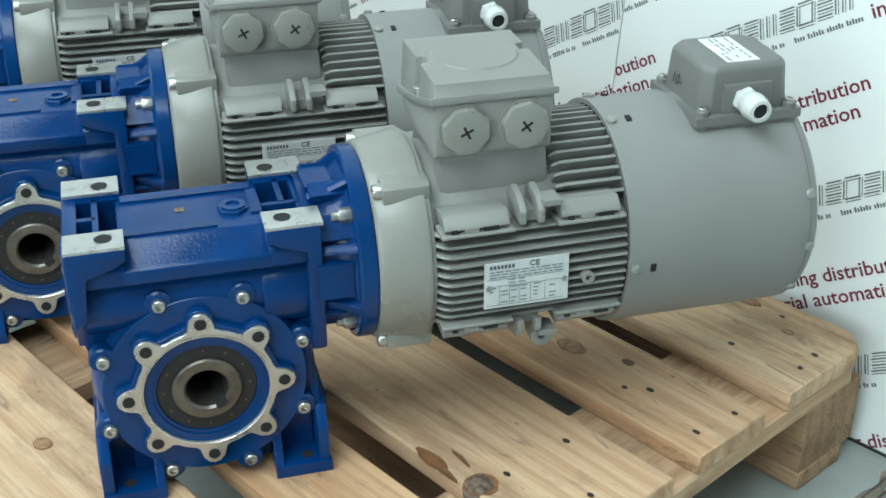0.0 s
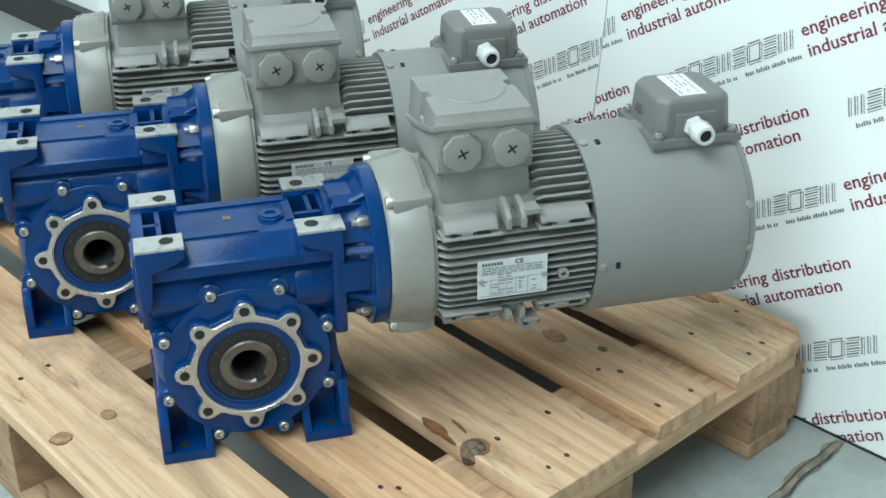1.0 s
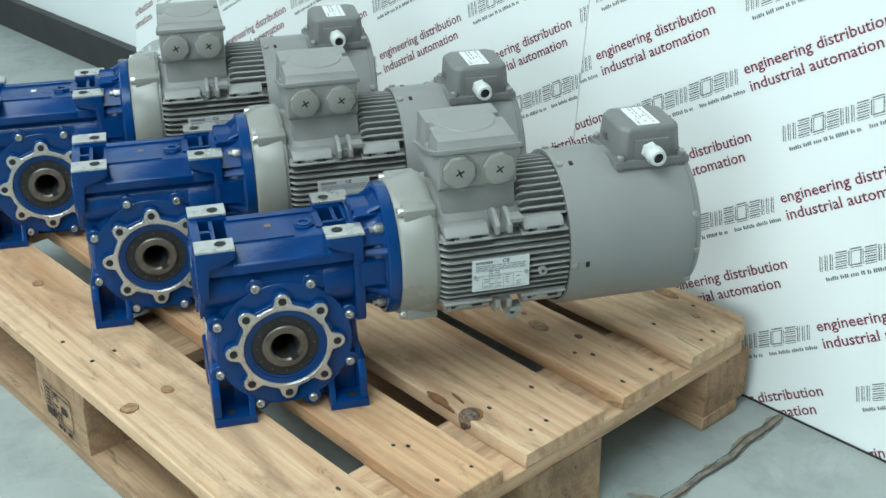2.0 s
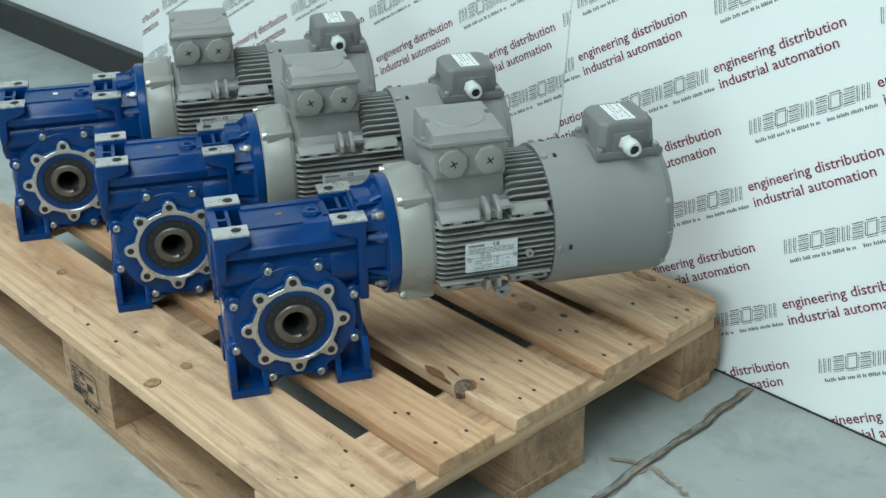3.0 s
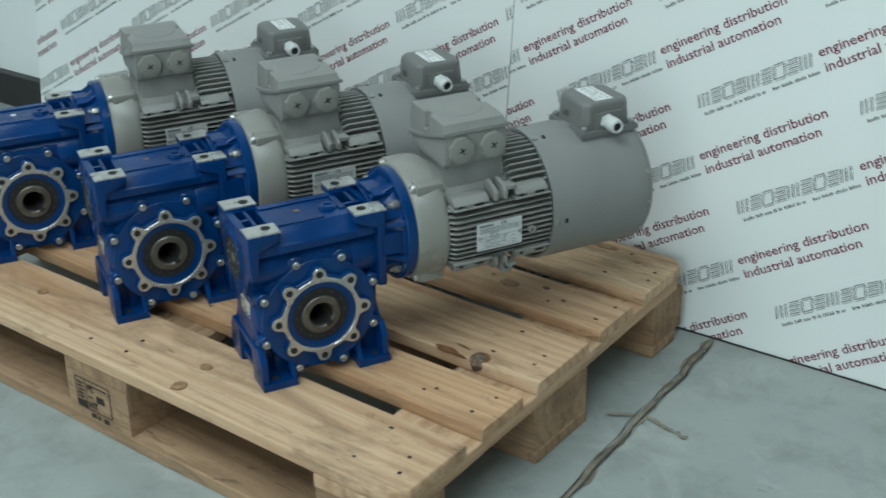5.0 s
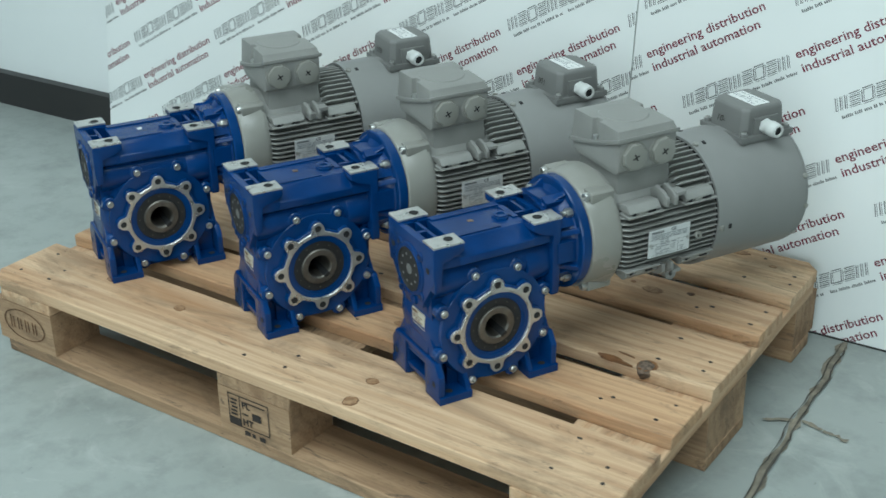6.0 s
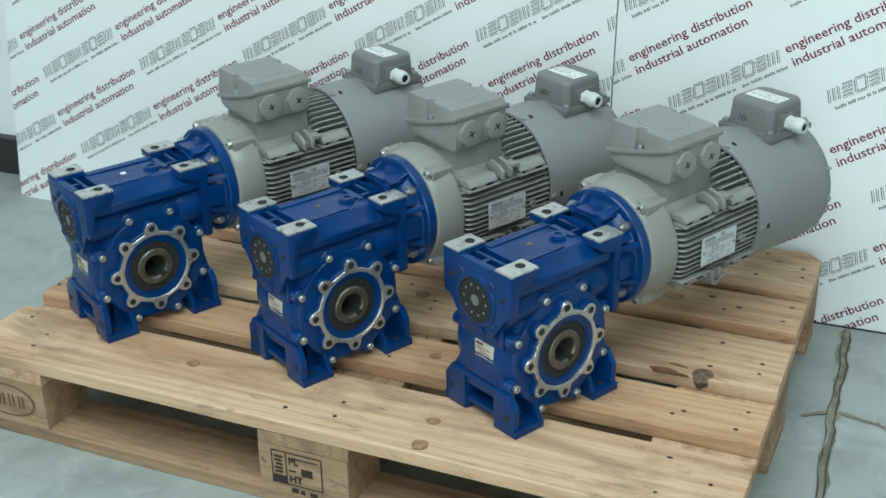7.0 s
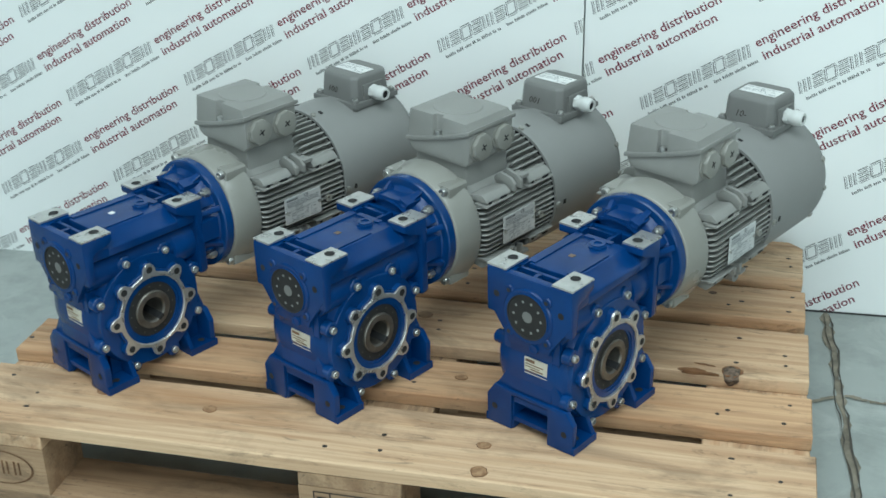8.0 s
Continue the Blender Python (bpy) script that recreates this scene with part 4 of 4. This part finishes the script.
    plan = [(-0.0545, 0.1970), (-0.0040, 0.1970), (-0.0030, 0.2055), (0.0120, 0.2055), (0.0130, 0.1970), (0.0655, 0.1970), (0.0660, 0.3000),
            (0.0010, 0.3000), (0.0000, 0.2920), (-0.0150, 0.2920), (-0.0160, 0.3000), (-0.0545, 0.3000)]
    for q in add_prism(bm, plan, "z", 0.330, 0.3530, 0.0022):
        if q.co.z > 0.342:   # the walls lean in towards a gently sloping top
            q.co.y = 0.2485 + (q.co.y - 0.2485) * 0.955
            q.co.x = q.co.x * 0.93 if q.co.x < 0 else q.co.x * 0.90
            q.co.z -= 0.050 * max(0.0, q.co.x - 0.010)
        else:
            q.co.z = seam(q.co.x) + 0.0035
    for q in add_lathe(bm, [(0.3520, 0), (0.3542, 0.0), (0.3542, 0.036), (0.3520, 0.0385)], "z", (0.002, 0.249, 0), 40):
        q.co.z -= 0.050 * max(0.0, q.co.x - 0.010)
    lid = part("cover", bm, GREY, box)
    for x, y in ((0.0045, 0.2000), (-0.0075, 0.2970)):
        bm = bmesh.new()
        add_lathe(bm, [(0.3230, 0), (0.3230, 0.0048), (0.3290, 0.0048), (0.3298, 0.0036), (0.3275, 0)], "z", (x, y, 0), 14)
        part("screw", bm, ZINC, lid)
    for y, turned in ((0.2228, 0.45), (0.2735, 0.6)):
        bm = bmesh.new()
        add_lathe(bm, [(0.060, 0.0225), (0.0668, 0.0225), (0.0668, 0)], "x", (0, y, 0.3125), 32)
        add_prism(bm, ngon(0.0208, 8, turned, y, 0.3125), "x", 0.065, 0.0735, 0.0022)
        plug = part("blanking_plug", bm, GREY_GLOSS, box, "grey plastic octagonal blanking plug")
        # two dark bars paint the shade in the crossed slot
        bm = bmesh.new()
        for turn in (turned, turned + math.pi / 2):
            m = Matrix.Translation((0, y, 0.3125)) @ Matrix.Rotation(turn, 4, "X")
            add_box(bm, 0.0720, 0.0739, -0.0058, 0.0058, -0.0010, 0.0010, 0.0, m)
        part("cross_slot", bm, HOLE_SHADE, plug)

    # fan cowl
    bm = bmesh.new()
    add_lathe(bm, [(0.3595, 0.0990), (0.3595, 0.1032), (0.500, 0.1040), (0.526, 0.1040), (0.534, 0.1025), (0.5385, 0.0980), (0.5395, 0.0900), (0.5395, 0.0)], "y", c, 96)
    cowl = part("fan_cowl", bm, GREY_SHEET, unit, "grey sheet-metal fan cowl")
    # dark ring painted for the shade between fins and cowl
    bm = bmesh.new()
    add_lathe(bm, [(0.3612, 0.0930), (0.3612, 0.0985)], "y", c, 64)
    part("shadow_gap", bm, HOLE_SHADE, cowl)
    bm = bmesh.new()
    add_lathe(bm, [(0.5280, 0.1044), (0.5292, 0.1044)], "y", c, 96)
    part("seam", bm, GREY_DARK, cowl)
    for deg in (-5, 74, 106, 185):
        a = radians(deg)
        m = Matrix.Translation(c) @ Matrix.Rotation(-a, 4, "Y")
        for y, r in ((0.3655, 0.0048), (0.530, 0.0042)):
            if y > 0.5 and deg in (74, 106):
                continue
            bm = bmesh.new()
            add_lathe(bm, [(0.102, 0), (0.102, r), (0.1056, r), (0.1066, r * 0.6), (0.1060, 0)], "x", (0, 0, 0), 14)
            ob = part("screw", bm, GREY_GLOSS, cowl)
            ob.matrix_local = m @ pose(0, y, 0)
        # raised dark box, coloured as the shade of a vent
        bm = bmesh.new()
        add_box(bm, 0.100, 0.1046, 0.379, 0.3838, -0.0036, 0.0036, 0.0)
        ob = part("vent_hole", bm, HOLE_SHADE, cowl)
        ob.matrix_local = m
    for deg in (22, -35):
        a = radians(deg)
        bm = bmesh.new()
        add_lathe(bm, [(0.102, 0), (0.102, 0.0052), (0.1056, 0.0046), (0.1066, 0.003), (0.1060, 0)], "x", (0, 0, 0), 14)
        ob = part("screw", bm, GREY_GLOSS, cowl)
        ob.matrix_local = Matrix.Translation(c) @ Matrix.Rotation(-a, 4, "Y") @ pose(0, 0.529, 0)

    # fan connection box on top of the cowl
    y0, y1, hw, mid = 0.4385, 0.5285, 0.0435, 0.005
    bm = bmesh.new()
    add_prism(bm, [(mid - hw - 0.001, 0.264), (mid - 0.030, 0.280), (mid + 0.028, 0.280), (mid + hw + 0.001, 0.264), (mid + hw + 0.004, 0.2905), (mid - hw - 0.004, 0.2905)], "y", y0 - 0.002, y1 + 0.002, 0.003)
    add_box(bm, mid - hw - 0.0065, mid + hw + 0.0065, y0 - 0.005, y1 + 0.005, 0.2850, 0.2930, 0.0025)
    for sx in (-1, 1):
        for y in (y0 + 0.0035, y1 - 0.0035):
            add_lathe(bm, [(0.280, 0), (0.280, 0.0060), (0.2970, 0.0060), (0.2980, 0.0048), (0.2980, 0)], "z", (mid + sx * (hw - 0.0012), y, 0), 16)
    fbox = part("fan_box", bm, GREY_DARK, unit, "dark grey cast connection box")
    bm = bmesh.new()
    rings = []
    for z, fx, y_in, clip in ((0.2915, 0.0425, 0.0020, 0.009), (0.3240, 0.0405, 0.0045, 0.009), (0.3305, 0.0400, 0.0052, 0.009), (0.3345, 0.0372, 0.0080, 0.010)):
        a, b = y0 + y_in, y1 - y_in   # corners cut back round the screws
        rings.append([bm.verts.new((mid + px, py, z)) for px, py in ((-fx + clip, a), (fx - clip, a), (fx, a + clip), (fx, b - clip), (fx - clip, b), (-fx + clip, b), (-fx, b - clip), (-fx, a + clip))])
    fs = [bm.faces.new(rings[0]), bm.faces.new(rings[-1])]
    for p, q in zip(rings, rings[1:]):
        fs += [bm.faces.new((p[i], p[(i + 1) % 8], q[(i + 1) % 8], q[i])) for i in range(8)]
    bmesh.ops.recalc_face_normals(bm, faces=fs)
    bmesh.ops.bevel(bm, geom=bm.edges[:], offset=0.0018, segments=2, affect="EDGES", profile=0.6)
    add_box(bm, mid + hw - 0.006, mid + hw + 0.0020, 0.4600, 0.5060, 0.2905, 0.3190, 0.002)
    lid = part("lid", bm, GREY_DARK, fbox)
    for sx in (-1, 1):
        for y in (y0 + 0.0035, y1 - 0.0035):
            screw(lid, "screw", (mid + sx * (hw - 0.0012), y, 0.2975), "z", 0.0042, 0.003)
    bm = bmesh.new()
    add_box(bm, -0.026, 0.036, 0.4680, 0.4985, 0.3343, 0.3351, 0.0)
    tag = part("paper_label", bm, LABEL, lid, "white paper label with faint print")
    bm = bmesh.new()
    rnd = random.Random(5)
    for yy in (0.471, 0.476, 0.481, 0.486, 0.491):
        xx = -0.023
        while xx < 0.028:
            w = rnd.uniform(0.004, 0.012)
            if rnd.random() < 0.7:
                bm.faces.new([bm.verts.new((p, q, 0.3355)) for p, q in ((xx, yy), (xx + w, yy), (xx + w, yy + 0.0018), (xx, yy + 0.0018))])
            xx += w + 0.003
    part("print", bm, PRINT_PALE, tag, smooth=False)
    # cable gland
    hw += 0.003
    g = (0, 0.480, 0.3050)
    bm = bmesh.new()
    add_prism(bm, ngon(0.0122, 6, 0.3, g[1], g[2]), "x", hw + 0.003, hw + 0.011, 0.0015)
    add_lathe(bm, [(hw + 0.010, 0.0108), (hw + 0.016, 0.0108), (hw + 0.018, 0.0122), (hw + 0.026, 0.0118), (hw + 0.034, 0.0100), (hw + 0.0345, 0.0070), (hw + 0.029, 0.0066)], "x", g, 24)
    gland = part("cable_gland", bm, GLAND, fbox, "white nylon cable gland")
    # black disc colours the shaded inside of the gland
    bm = bmesh.new()
    add_lathe(bm, [(hw + 0.0315, 0), (hw + 0.0315, 0.0070)], "x", g, 18)
    part("opening", bm, HOLE_SHADE, gland)
    ob = part("pen_note", text_mesh(note, 0.0150, INK, 1.0, 0.0, 0.25), None, lid, "handwritten number in black pen")
    ob.matrix_local = pose(-0.016, y0 + 0.0018, 0.3030, 86, 0, 0)


LABELS = ("grey electric motor with blue worm gear, standing on the pallet",)
UNITS = ((0.8725, 0.1990, -27.6, False, "10-"), (0.5425, 0.2115, -28.4, False, "001"), (0.1970, 0.2170, -29.3, True, "100"))
for x, y, turn, sticker, note in UNITS:
    unit = thing("geared_motor", pose(x, y, 0.1445, 0, 0, turn), LABELS[0], "geared motor", "geared motors on the pallet")
    gearbox(unit, sticker)
    motor(unit, note)
